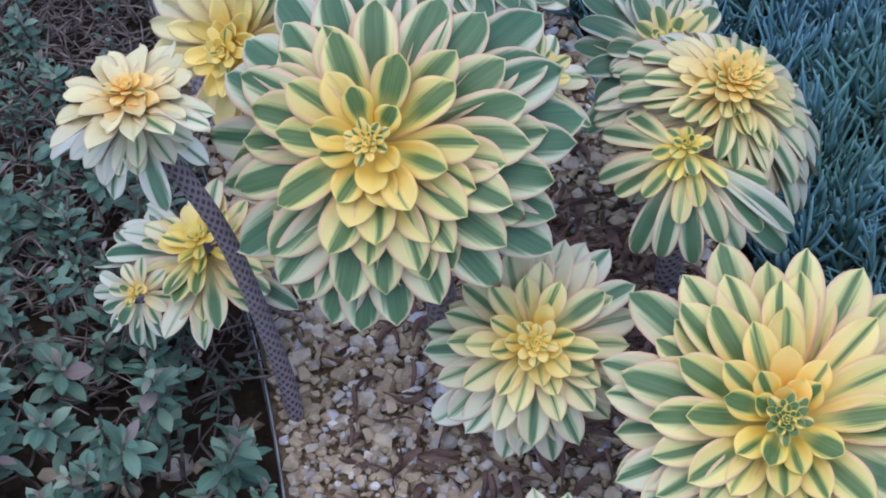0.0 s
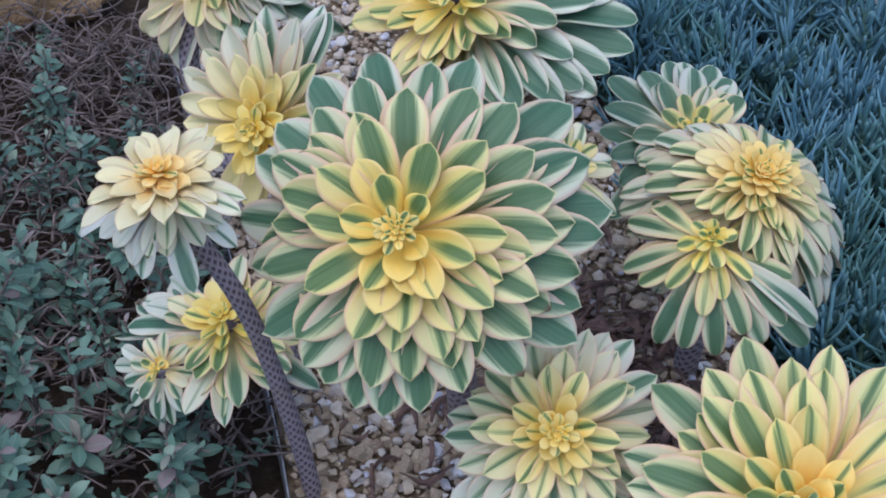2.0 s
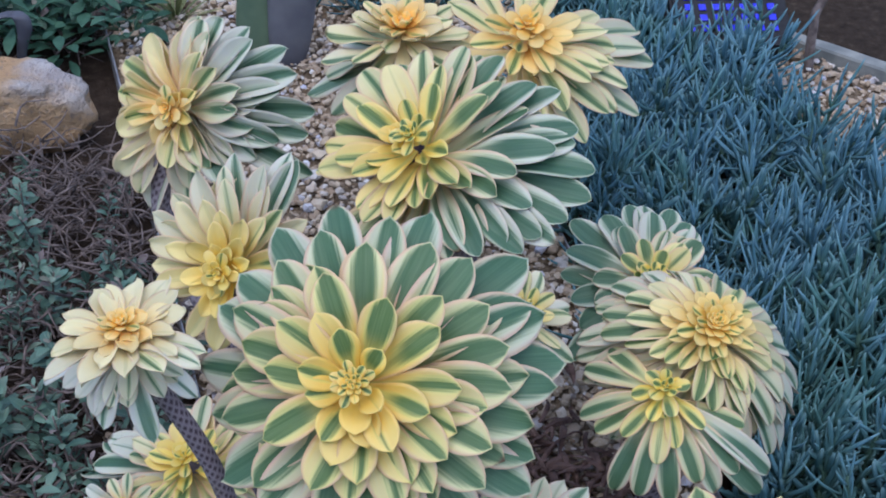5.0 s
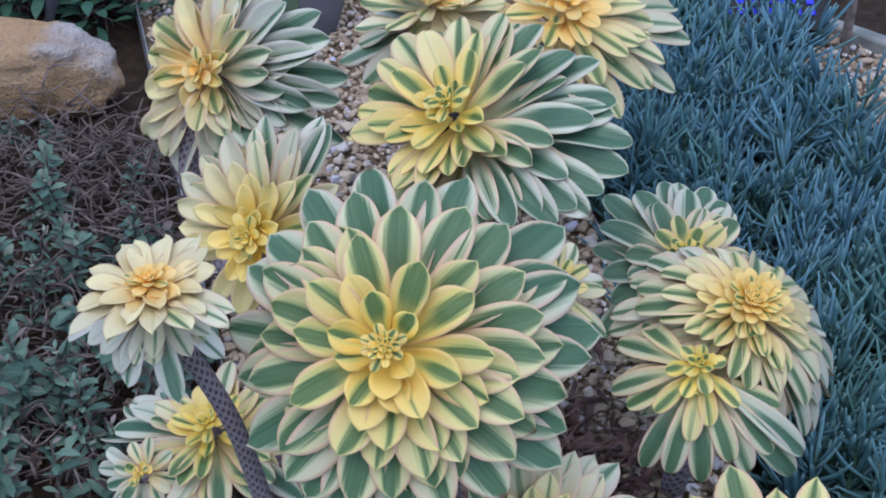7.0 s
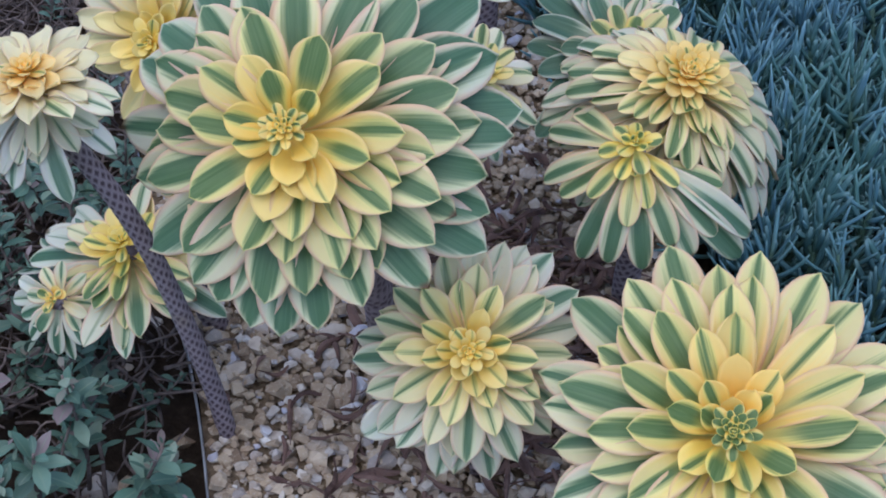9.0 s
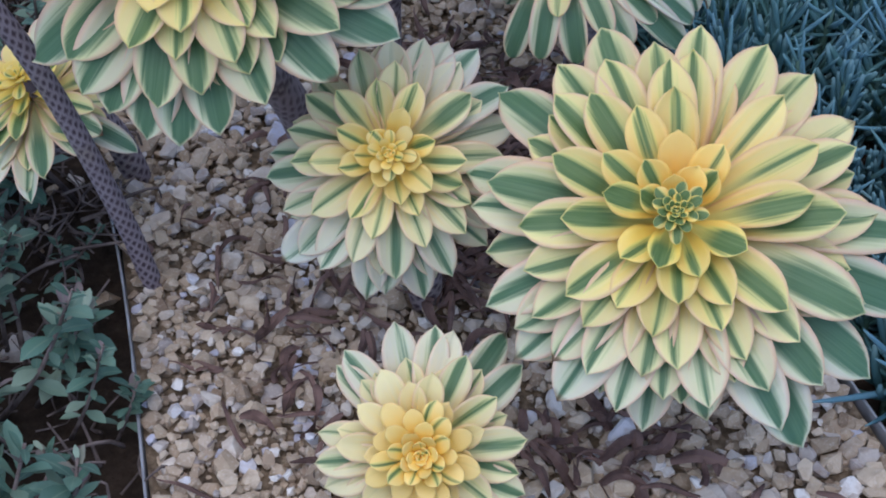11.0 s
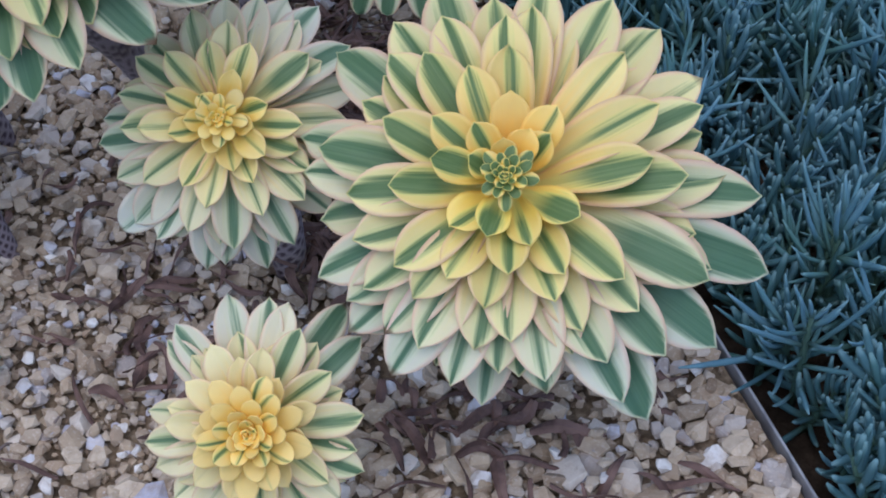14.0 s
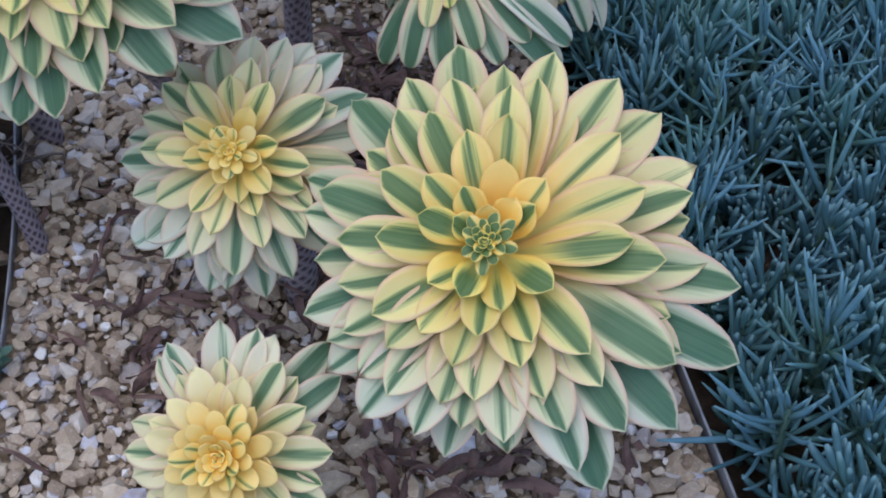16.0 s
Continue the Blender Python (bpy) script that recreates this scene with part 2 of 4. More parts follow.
# the glow of the blue LEDs is put into the base colour; nothing emits
BLUE_LED = plain("blue_led", (0.010, 0.012, 0.55), (0.03, 0.04, 0.95), 900.0, 0.15, 0.6)
GREENERY = plain("dark_green_leaf", (0.030, 0.085, 0.050), (0.060, 0.135, 0.080), 40.0, 0.5)
TUFT = plain("tuft_leaf", (0.12, 0.16, 0.06), (0.26, 0.27, 0.12), 60.0, 0.6)


# ---- mesh helpers ----
def mesh_of(name, verts, faces, mat, uvs=None, smooth=True):
    """A mesh from points and faces that a function has worked out; uvs: name -> one pair for each point."""
    me = bpy.data.meshes.new(name)
    me.from_pydata([tuple(map(float, v)) for v in verts], [], faces)
    me.materials.append(mat)
    if uvs:
        loops = np.empty(len(me.loops), dtype=np.int32)
        me.loops.foreach_get("vertex_index", loops)
        for key, pairs in uvs.items():
            layer = me.uv_layers.new(name=key)
            layer.data.foreach_set("uv", np.asarray(pairs, dtype=np.float32)[loops].ravel())
    me.polygons.foreach_set("use_smooth", [smooth] * len(me.polygons))
    return me


def child(name, me, parent, m=None, label=""):
    ob = new(name, me)
    ob.parent = parent
    if m is not None:
        ob.matrix_basis = m
    return tagged(ob, label) if label else ob


def grid_faces(rows, cols, closed=False, start=0, flip=False):
    out = []
    for i in range(rows - 1):
        for j in range(cols if closed else cols - 1):
            a, b = start + i * cols + j, start + i * cols + (j + 1) % cols
            f = (a, b, b + cols, a + cols)
            out.append(f[::-1] if flip else f)
    return out


def frame_of(axis, spin=0.0):
    q = Vector(axis).normalized().to_track_quat("Z", "Y")
    return q.to_matrix().to_4x4() @ Matrix.Rotation(spin, 4, "Z")


def bezier(points, n):
    """n points on a smooth curve through the given points."""
    p = [Vector(q) for q in points]
    p = [p[0] * 2 - p[1], *p, p[-1] * 2 - p[-2]]
    out = []
    spans = len(p) - 3
    for k in range(n):
        f = k / (n - 1) * spans
        i = min(int(f), spans - 1)
        t = f - i
        a, b, c, d = p[i:i + 4]
        out.append(0.5 * ((2 * b) + (c - a) * t + (2 * a - 5 * b + 4 * c - d) * t * t + (3 * b - a - 3 * c + d) * t ** 3))
    return out


def tube(points, radii, sides, start=0):
    """Points and faces of a round rod along points, with closed ends."""
    verts, side = [], None
    n = len(points)
    for i, p in enumerate(points):
        d = (points[min(i + 1, n - 1)] - points[max(i - 1, 0)]).normalized()
        if side is None:
            side = d.orthogonal().normalized()
        side = (side - d * side.dot(d)).normalized()
        up = d.cross(side)
        for j in range(sides):
            a = 2 * math.pi * j / sides
            verts.append(p + (side * math.cos(a) + up * math.sin(a)) * radii[i])
    faces = grid_faces(n, sides, True, start)
    faces.append(tuple(range(start + sides - 1, start - 1, -1)))
    faces.append(tuple(range(start + (n - 1) * sides, start + n * sides)))
    return verts, faces


# ---- aeonium ----
def leaf_mesh(length, width, rise, bend, cup, thick, age, band, shift, warm, pale, rng, fold=0.0, ruffle=1.0, point=0.0):
    """One fleshy spoon-shaped leaf. It starts at the origin, in the x-z plane; rise: degrees from the axis, bend: degrees added on the way."""
    nl, nw = 16, 9
    ts = 1 - (1 - np.linspace(0, 1, nl)) ** 1.55
    ang = np.radians(rise + bend * ts ** 1.3)
    step = np.diff(ts, prepend=0.0) * length
    step[-1] += 0.022 * point * length
    xs, zs = np.cumsum(np.sin(ang) * step), np.cumsum(np.cos(ang) * step)
    top, bot, uv, across = [], [], [], []
    wave = rng.uniform(-1, 1, 3)
    side = rng.uniform(-0.05, 0.05) * ruffle
    for i, t in enumerate(ts):
        if t < 0.68:
            k = t / 0.68
            w = 0.26 + 0.74 * (k * k * (3 - 2 * k)) ** 0.85
        else:
            k = (t - 0.68) / 0.32
            w = max(0.0, 1 - k ** 2.5) ** (0.50 + 0.34 * point)
        rel = max(w, 0.015)
        w = rel * width / 2
        nrm = Vector((-math.cos(ang[i]), 0, math.sin(ang[i])))
        sway = side * length * t * t
        for j in range(nw):
            u = -1 + 2 * j / (nw - 1)
            lift = cup * (1.25 - 1.0 * t) * w * u * u + fold * w * abs(u) + 0.075 * ruffle * width * (wave[0] * u * math.sin(5 * t + 3 * wave[1]) + 0.5 * wave[2] * u * u * math.sin(11 * t + 5 * wave[0]))
            th = thick * (1 - u * u) * (0.45 + 0.55 * math.sin(math.pi * min(1, t * 0.9 + 0.12)))
            base = Vector((xs[i], u * w + sway, zs[i]))
            top.append(base + nrm * (lift + th * 0.35))
            bot.append(base + nrm * (lift - th * 0.65 - 0.0004))
            uv.append(((u + 1) / 2, t))
            across.append((u * rel / 2 + 0.5, rel))
    n = len(top)
    faces = grid_faces(nl, nw) + grid_faces(nl, nw, False, n, True)
    for i in range(nl - 1):
        a, b = i * nw, (i + 1) * nw
        faces += [(a, b, n + b, n + a), (b + nw - 1, a + nw - 1, n + a + nw - 1, n + b + nw - 1)]
    a = (nl - 1) * nw
    faces += [(a + j, n + a + j, n + a + j + 1, a + j + 1)[::-1] for j in range(nw - 1)]
    uv = uv + uv
    seed = rng.random()
    one = lambda p, q: [(p, q)] * (2 * n)
    return mesh_of("leaf", top + bot, faces, LEAF, {"leaf": uv, "across": across + across, "age": one(age, band), "seed": one(shift, seed), "tint": one(warm, pale)})


def rosette(plant, centre, axis, radius, count, spin, rng, warm=0.3, pale=0.0, band=(0.10, 0.42), last=105.0, depth=0.42, width=0.30, first=36.0, inner_band=0.0, ruffle=1.6, young=1.0):
    """A regular spiral of leaves round the axis, from upright ones in the heart to spread or hanging ones at the rim. last: degrees from the axis at the rim.
    band: breadth of the green band in the heart and at the rim. young: below 1, the yellow of the heart reaches further out."""
    base = Matrix.Translation(centre) @ frame_of(axis, 0.0)
    for i in range(count):
        e = ((i + 0.5) / count) ** 0.84
        s = e ** 1.65
        phi = spin + radians(137.508) * i + rng.uniform(-0.06, 0.06)
        rise = first + (last - first) * e ** 1.1 + rng.uniform(-4, 4) * ruffle
        length = radius * (0.028 + 0.99 * e) * rng.uniform(0.90, 1.08)
        w = radius * (0.045 + (width - 0.055) * e ** 0.72) * rng.uniform(0.90, 1.10)
        bend = 14 * e - 30 * (1 - e) ** 1.5 + rng.uniform(-7, 7) * ruffle
        b = band[0] + (band[1] - band[0]) * s ** 0.7 + rng.uniform(-0.17, 0.20)
        if e < 0.14:
            b = max(b, inner_band)
        me = leaf_mesh(length, w, rise, bend, 0.16 + 0.20 * (1 - e), 0.028 * radius * (0.4 + e) + 0.0010, s * young, max(0.0, b), rng.uniform(-0.50, 0.50), warm, pale, rng,
                       rng.uniform(0.0, 0.015), ruffle, 0.22)
        m = base @ Matrix.Rotation(phi, 4, "Z") @ Matrix.Translation((radius * 0.012, 0, -depth * radius * e ** 1.6 + 0.02 * radius)) @ Matrix.Rotation(rng.uniform(-0.10, 0.10) * ruffle, 4, "X")
        child("leaf", me, plant, m)


def crown(plant, at, axis, size, dome, leaves, rng, warm=0.3, pale=0.0, young=1.0, width=0.26, bend=16.0, cup=0.2, point=0.4, ruffle=1.2,
          heart=14, heart_size=0.22, heart_band=0.2, under=22, under_reach=0.80, sunny=(0.0, 0.0), root=0.34, fold=0.22, stripe=1.0):
    """A head whose leaves are given one by one: (degrees round the axis, reach as a share of the head's size, breadth of the green band).
    The tips lie on a dome that falls away from the axis; a tight spiral fills the heart, and a looser one hangs below the rim.
    sunny: the side (degrees) on which the leaves keep more of the heart's yellow, and by how much."""
    base = Matrix.Translation(at) @ frame_of(axis, 0.0)
    rim = sum(green for az, reach, green in leaves) / len(leaves)
    rows = [(az, reach, green, 0.0) for az, reach, green in leaves]
    rows += [(az * 137.508 + rng.uniform(-8, 8), under_reach * rng.uniform(0.86, 1.06), rng.uniform(0.6, 1.2) * rim, 0.10) for az in range(under)]
    for i, (az, reach, green, drop) in enumerate(rows):
        drop += 0.016 * (i % 4)
        e = min(reach, 1.0)
        x0, z0 = 0.035 * size, -(0.03 + root * e + drop + rng.uniform(-0.015, 0.015)) * size
        x1, z1 = reach * size, -(dome * reach * reach + drop) * size
        curl = bend * e - 22 * (1 - e) ** 1.5 + rng.uniform(-5, 5) * ruffle
        rise = math.degrees(math.atan2(x1 - x0, z1 - z0)) - 0.435 * curl
        length = math.hypot(x1 - x0, z1 - z0) * (1 + radians(curl) ** 2 / 30)
        w = size * width * max(e, 0.08) ** 0.42 * rng.uniform(0.93, 1.07)
        age = min(1.0, e ** 1.5 * young * (1 - sunny[1] * math.cos(radians(az - sunny[0]))))
        me = leaf_mesh(length, w, rise, curl, cup, 0.020 * size * (0.4 + e) + 0.0010, max(0.0, age), 0.98 * stripe * green ** 1.25, rng.uniform(-0.20, 0.20), min(1.0, max(0.0, warm * (1 + 1.6 * sunny[1] * math.cos(radians(az - sunny[0]))))), pale, rng,
                       fold * rng.uniform(0.5, 1.5), ruffle, point)
        child("leaf", me, plant, base @ Matrix.Rotation(radians(az), 4, "Z") @ Matrix.Translation((x0, 0, z0)) @ Matrix.Rotation(rng.uniform(-0.07, 0.07) * ruffle, 4, "X"))
    if heart:
        rosette(plant, at, axis, heart_size * size, heart, rng.uniform(0, 6), rng, warm=warm, pale=pale, band=(heart_band, heart_band), last=80, depth=0.35,
                width=0.52 * (20 / heart) ** 0.3, first=22, ruffle=0.8, inner_band=heart_band, young=0.25 * young)


def stem(plant, points, r0, r1, scars=True, n=110, sides=40, label=""):
    """A fleshy stem whose bark keeps the lozenge scars of shed leaves, in a spiral lattice."""
    pts = bezier(points, n)
    run = [0.0]
    for a, b in zip(pts, pts[1:]):
        run.append(run[-1] + (b - a).length)
    radii = [r0 + (r1 - r0) * s / run[-1] for s in run]
    verts, faces = tube(pts, radii, sides)
    uv = []
    around, pitch = 7, 0.0115
    for i in range(n):
        for j in range(sides):
            a = j / sides * around
            h = run[i] / pitch
            p, q = (a + h * 0.9) % 1.0 - 0.5, (a * 1.0 - h * 1.35) % 1.0 - 0.5
            d = max(abs(p), abs(q)) if scars else 1.0
            mark = 1.0 if d < 0.24 else max(0.0, 1 - (d - 0.24) / 0.10)
            k = i * sides + j
            c = pts[i]
            verts[k] = c + (verts[k] - c) * (1 + (0.05 * (1 - mark) - 0.03 if scars else 0.05 * noise.noise(verts[k] * 90)))
            uv.append((mark, run[i]))
    return child("stem", mesh_of("stem", verts, faces, STEM, {"scar": uv}), plant, None, label)


def aeonium(label, group="variegated aeoniums"):
    return tagged(new("aeonium_plant"), label, "succulent", group)


# ---- ground, gravel bed and edging ----
def sheet(name, outline, z, mat, depth=0.0):
    bm = bmesh.new()
    f = bm.faces.new([bm.verts.new((x, y, z)) for x, y in outline])
    if depth:
        for v in bmesh.ops.extrude_face_region(bm, geom=[f])["geom"]:
            if isinstance(v, bmesh.types.BMVert):
                v.co.z -= depth
    bmesh.ops.recalc_face_normals(bm, faces=bm.faces)
    me = bpy.data.meshes.new(name)
    bm.to_mesh(me)
    bm.free()
    me.materials.append(mat)
    return tagged(new(name, me), kind="structure")


def left_edge(y):
    """x of the bed's edge on the shrub's side."""
    return -0.054 - 0.206 * (y - 0.588) - 0.131 * max(0.0, y - 0.95)


def right_edge(y):
    """x of the bed's edge on the chalksticks' side."""
    return 0.492 - 0.30 * (y - 0.50) if y < 1.0 else 0.342 - 0.334 * (y - 1.0) if y < 1.5 else 0.175 - 0.05 * (y - 1.5)


ground = tagged(sheet("ground", [(-60, -60), (60, -60), (60, 60), (-60, 60)], -0.035, SOIL), "dark damp garden soil with crumbs and litter", "ground")
ys = [0.0 + 0.1 * k for k in range(24)]
bed = tagged(sheet("gravel_bed", [(left_edge(y), y) for y in ys][::-1] + [(right_edge(y), y) for y in ys], -0.008, GRIT, 0.03),
             "tan crushed-stone gravel bed inside steel edging", "gravel bed")


def edging(name, points, label):
    """A thin steel strip standing on edge."""
    pts = bezier([(x, y, 0) for x, y in points], 60)
    verts, t = [], 0.0010
    for i, p in enumerate(pts):
        d = (pts[min(i + 1, 59)] - pts[max(i - 1, 0)]).normalized()
        s = Vector((d.y, -d.x, 0)) * t
        top = 0.0025 + 0.0012 * noise.noise(p * 6)
        for o, z in ((s, -0.06), (s, top - 0.0006), (s * 0.5, top), (-s * 0.5, top), (-s, top - 0.0006), (-s, -0.06)):
            verts.append(p + o + Vector((0, 0, z)))
    return tagged(new(name, mesh_of(name, verts, grid_faces(60, 6, True), METAL, smooth=False)), label, "edging", kind="structure")


edging("edging_west", [(left_edge(y) - 0.003, y) for y in (0.0, 0.3, 0.6, 0.9, 1.2, 1.5, 1.8, 2.2)], "weathered galvanised steel strip edging the gravel")
edging("edging_east", [(right_edge(y) + 0.003, y) for y in (0.0, 0.3, 0.6, 0.9, 1.2, 1.5, 1.8, 2.2)], "weathered galvanised steel strip edging the gravel")


# ---- boulder ----
def boulder(centre, size, turn, label):
    bm = bmesh.new()
    bmesh.ops.create_icosphere(bm, subdivisions=5, radius=1.0)
    for v in bm.verts:
        c = v.co.copy()
        box = Vector([math.copysign(abs(k) ** 0.70, k) for k in c])
        n = noise.fractal(c * 1.3 + Vector((3, 1, 2)), 1.0, 2.0, 4) * 0.15 + noise.fractal(c * 4, 1.0, 2.0, 5) * 0.055
        v.co = Vector((box.x * size[0], box.y * size[1], box.z * size[2])) * (0.86 + n)
    me = bpy.data.meshes.new("boulder")
    bm.to_mesh(me)
    bm.free()
    me.materials.append(ROCK)
    me.polygons.foreach_set("use_smooth", [True] * len(me.polygons))
    ob = tagged(new("boulder", me), label, "boulder")
    ob.matrix_basis = pose(*centre, 0, -3, turn)
    return ob


boulder((-0.602, 1.662, 0.012), (0.192, 0.066, 0.078), 4, "rounded buff and rust sandstone boulder lying on soil")


# ---- the aeoniums ----
def plant(seed, label, heads, stems):
    """One aeonium with its stems and heads; a head with its leaves listed is a crown, any other a regular rosette."""
    rng = np.random.default_rng(seed)
    p = aeonium(label)
    for pts, r0, r1, *more in stems:
        stem(p, pts, r0, r1, *more)
    for h in heads:
        h = dict(h)
        if "leaves" in h:
            crown(p, h.pop("at"), h.pop("axis"), h.pop("size"), h.pop("dome"), h.pop("leaves"), rng, **h)
        else:
            rosette(p, h.pop("at"), h.pop("axis"), h.pop("r"), h.pop("n"), h.pop("spin", 0.0), rng, **h)
    return p


GRAND_INNER = [
    (-38, 0.19, 0.1), (61, 0.21, 0.6), (-83, 0.25, 0), (-156, 0.26, 0.4), (120, 0.28, 0.6), (174, 0.3, 0.3), (-69, 0.32, 0.05), (-114, 0.33, 0.45), (-51, 0.38, 0.15), (-11, 0.39, 0.5),
    (-98, 0.42, 0), (133, 0.42, 0.1), (79, 0.45, 0.7), (-78, 0.49, 0.3), (47, 0.49, 0.5), (-176, 0.5, 0.55), (9, 0.52, 0.35), (150, 0.53, 0.3), (-12, 0.54, 0.3), (-54, 0.55, 0.3),
    (-143, 0.56, 0.6), (-31, 0.57, 0.4), (-103, 0.58, 0.45), (-88, 0.59, 0.3),
]
GRAND_MIDDLE = [
    (121, 0.6, 0.6), (61, 0.6, 0.5), (-44, 0.64, 0.35), (-3, 0.64, 0.35), (-62, 0.65, 0.35), (125, 0.66, 0.35), (168, 0.68, 0.5), (-61, 0.7, 0.5), (-13, 0.72, 0.45), (-77, 0.73, 0.5),
    (99, 0.74, 0.6), (45, 0.75, 0.7), (10, 0.75, 0.5), (25, 0.76, 0.7), (-126, 0.78, 0.6), (-158, 0.79, 0.6), (-95, 0.79, 0.6), (-33, 0.79, 0.5), (79, 0.81, 0.7), (140, 0.83, 0.55),
    (-61, 0.83, 0.4), (162, 0.84, 0.5), (62, 0.85, 0.7), (-163, 0.86, 0.4),
]
GRAND_OUTER = [
    (-6, 0.87, 0.65), (-118, 0.87, 0.4), (121, 0.88, 0.65), (-112, 0.88, 0.65), (-79, 0.89, 0.7), (95, 0.9, 0.6), (-44, 0.9, 0.6), (-15, 0.92, 0.65), (-137, 0.93, 0.65), (-89, 0.93, 0.6),
    (-101, 0.93, 0.5), (41, 0.94, 0.75), (148, 0.95, 0.6), (164, 0.95, 0.5), (-174, 0.96, 0.35), (8, 0.96, 0.7), (83, 0.98, 0.6), (33, 0.98, 0.7), (-26, 0.98, 0.6), (20, 1.01, 0.8),
    (112, 1.02, 0.7), (131, 1.04, 0.7), (52, 1.06, 0.75),
]
plant(1, "largest aeonium rosette, green-striped yellow leaves with pink rims",
      [dict(at=(-0.009, 0.77, 0.388), axis=(-0.14, -0.7, 0.7), size=0.14, dome=0.6, leaves=GRAND_INNER + GRAND_MIDDLE + GRAND_OUTER, warm=0.45, fold=0.16, young=0.74, width=0.28, point=0.6, cup=0.4, root=0.48, bend=36, heart=30, heart_size=0.13, heart_band=0.2, under=26)],
      [([(0.045, 0.93, -0.01), (0.035, 0.91, 0.12), (0.005, 0.81, 0.28), (-0.008, 0.775, 0.355)], 0.014, 0.013)])
MEDIUM_INNER = [
    (124, 0.18, 0.4), (-18, 0.21, 0.1), (-116, 0.22, 0), (-180, 0.23, 0.2), (17, 0.3, 0.5), (75, 0.31, 0.05), (-80, 0.33, 0.2), (-165, 0.34, 0.25), (-41, 0.35, 0.2), (150, 0.38, 0.3),
    (-65, 0.43, 0.25), (-126, 0.48, 0.3), (-8, 0.49, 0.5), (70, 0.5, 0.35), (-25, 0.5, 0.4), (102, 0.51, 0.3), (-175, 0.53, 0.25), (-103, 0.55, 0.25), (127, 0.56, 0.35), (-32, 0.6, 0.35),
    (87, 0.62, 0.2), (-72, 0.63, 0.25), (-145, 0.64, 0.25),
]
MEDIUM_OUTER = [
    (38, 0.66, 0.6), (-180, 0.66, 0.4), (-48, 0.69, 0.4), (141, 0.7, 0.4), (163, 0.71, 0.4), (-114, 0.73, 0.2), (108, 0.74, 0.3), (86, 0.78, 0.15), (-155, 0.8, 0.3), (-88, 0.8, 0.4),
    (73, 0.82, 0.2), (-170, 0.85, 0.6), (62, 0.86, 0.15), (-65, 0.87, 0.4), (-128, 0.88, 0.3), (-136, 0.89, 0.3), (-97, 0.9, 0.3), (34, 0.9, 0.6), (54, 0.93, 0.5), (-104, 0.95, 0.35),
    (-79, 0.95, 0.4), (-136, 1.02, 0.3),
]
plant(2, "medium cream and yellow aeonium rosette with narrow green stripes",
      [dict(at=(0.11, 0.743, 0.219), axis=(-0.02, -0.7, 0.71), size=0.098, dome=0.6, leaves=MEDIUM_INNER + MEDIUM_OUTER, warm=0.35, stripe=0.75, young=0.82, width=0.27, cup=0.4, root=0.48, bend=34, point=0.75, heart=22, heart_size=0.2, heart_band=0.08, under=20, pale=0.3)],
      [([(0.125, 0.83, -0.01), (0.125, 0.82, 0.08), (0.112, 0.755, 0.195)], 0.013, 0.011)])
BROAD_INNER = [
    (101, 0.14, 0), (156, 0.16, 0.7), (66, 0.2, 0), (50, 0.23, 0.5), (-105, 0.23, 0.7), (124, 0.24, 0.45), (-65, 0.26, 0.35), (-133, 0.27, 0.3), (169, 0.29, 0.75), (-27, 0.3, 0.8),
    (62, 0.33, 0.2), (93, 0.34, 0), (-88, 0.35, 0.3), (141, 0.37, 0.4), (-51, 0.4, 0.35), (-117, 0.42, 0.3), (-173, 0.44, 0.6), (115, 0.47, 0.35), (-68, 0.47, 0.3), (-96, 0.47, 0.25),
    (-140, 0.52, 0.35), (96, 0.53, 0.35), (14, 0.54, 0.6), (154, 0.55, 0.55),
]
BROAD_MIDDLE = [
    (-33, 0.55, 0.55), (-125, 0.55, 0.3), (-82, 0.58, 0.25), (-56, 0.6, 0.3), (-174, 0.61, 0.55), (-156, 0.62, 0.35), (-101, 0.62, 0.35), (125, 0.63, 0.55), (35, 0.63, 0.25), (8, 0.66, 0.6),
    (-37, 0.66, 0.4), (-67, 0.66, 0.3), (96, 0.67, 0.3), (56, 0.67, 0.2), (-142, 0.67, 0.4), (-87, 0.69, 0.3), (-113, 0.69, 0.35), (-124, 0.72, 0.4), (86, 0.73, 0.35), (134, 0.73, 0.55),
    (-75, 0.73, 0.3), (-59, 0.74, 0.4), (116, 0.75, 0.35), (-142, 0.75, 0.3),
]
BROAD_OUTER = [
    (171, 0.77, 0.6), (-103, 0.77, 0.3), (102, 0.78, 0.3), (27, 0.8, 0.45), (-19, 0.81, 0.7), (-152, 0.81, 0.4), (-180, 0.82, 0.3), (-139, 0.82, 0.3), (-118, 0.83, 0.3), (128, 0.84, 0.35),
    (-40, 0.84, 0.65), (36, 0.86, 0.2), (86, 0.87, 0.35), (66, 0.87, 0.35), (53, 0.87, 0.25), (166, 0.88, 0.4), (-61, 0.89, 0.45), (116, 0.93, 0.5), (8, 0.95, 0.6), (145, 0.96, 0.6),
    (-33, 0.96, 0.7), (-52, 0.99, 0.7), (-11, 1.02, 0.75),
]
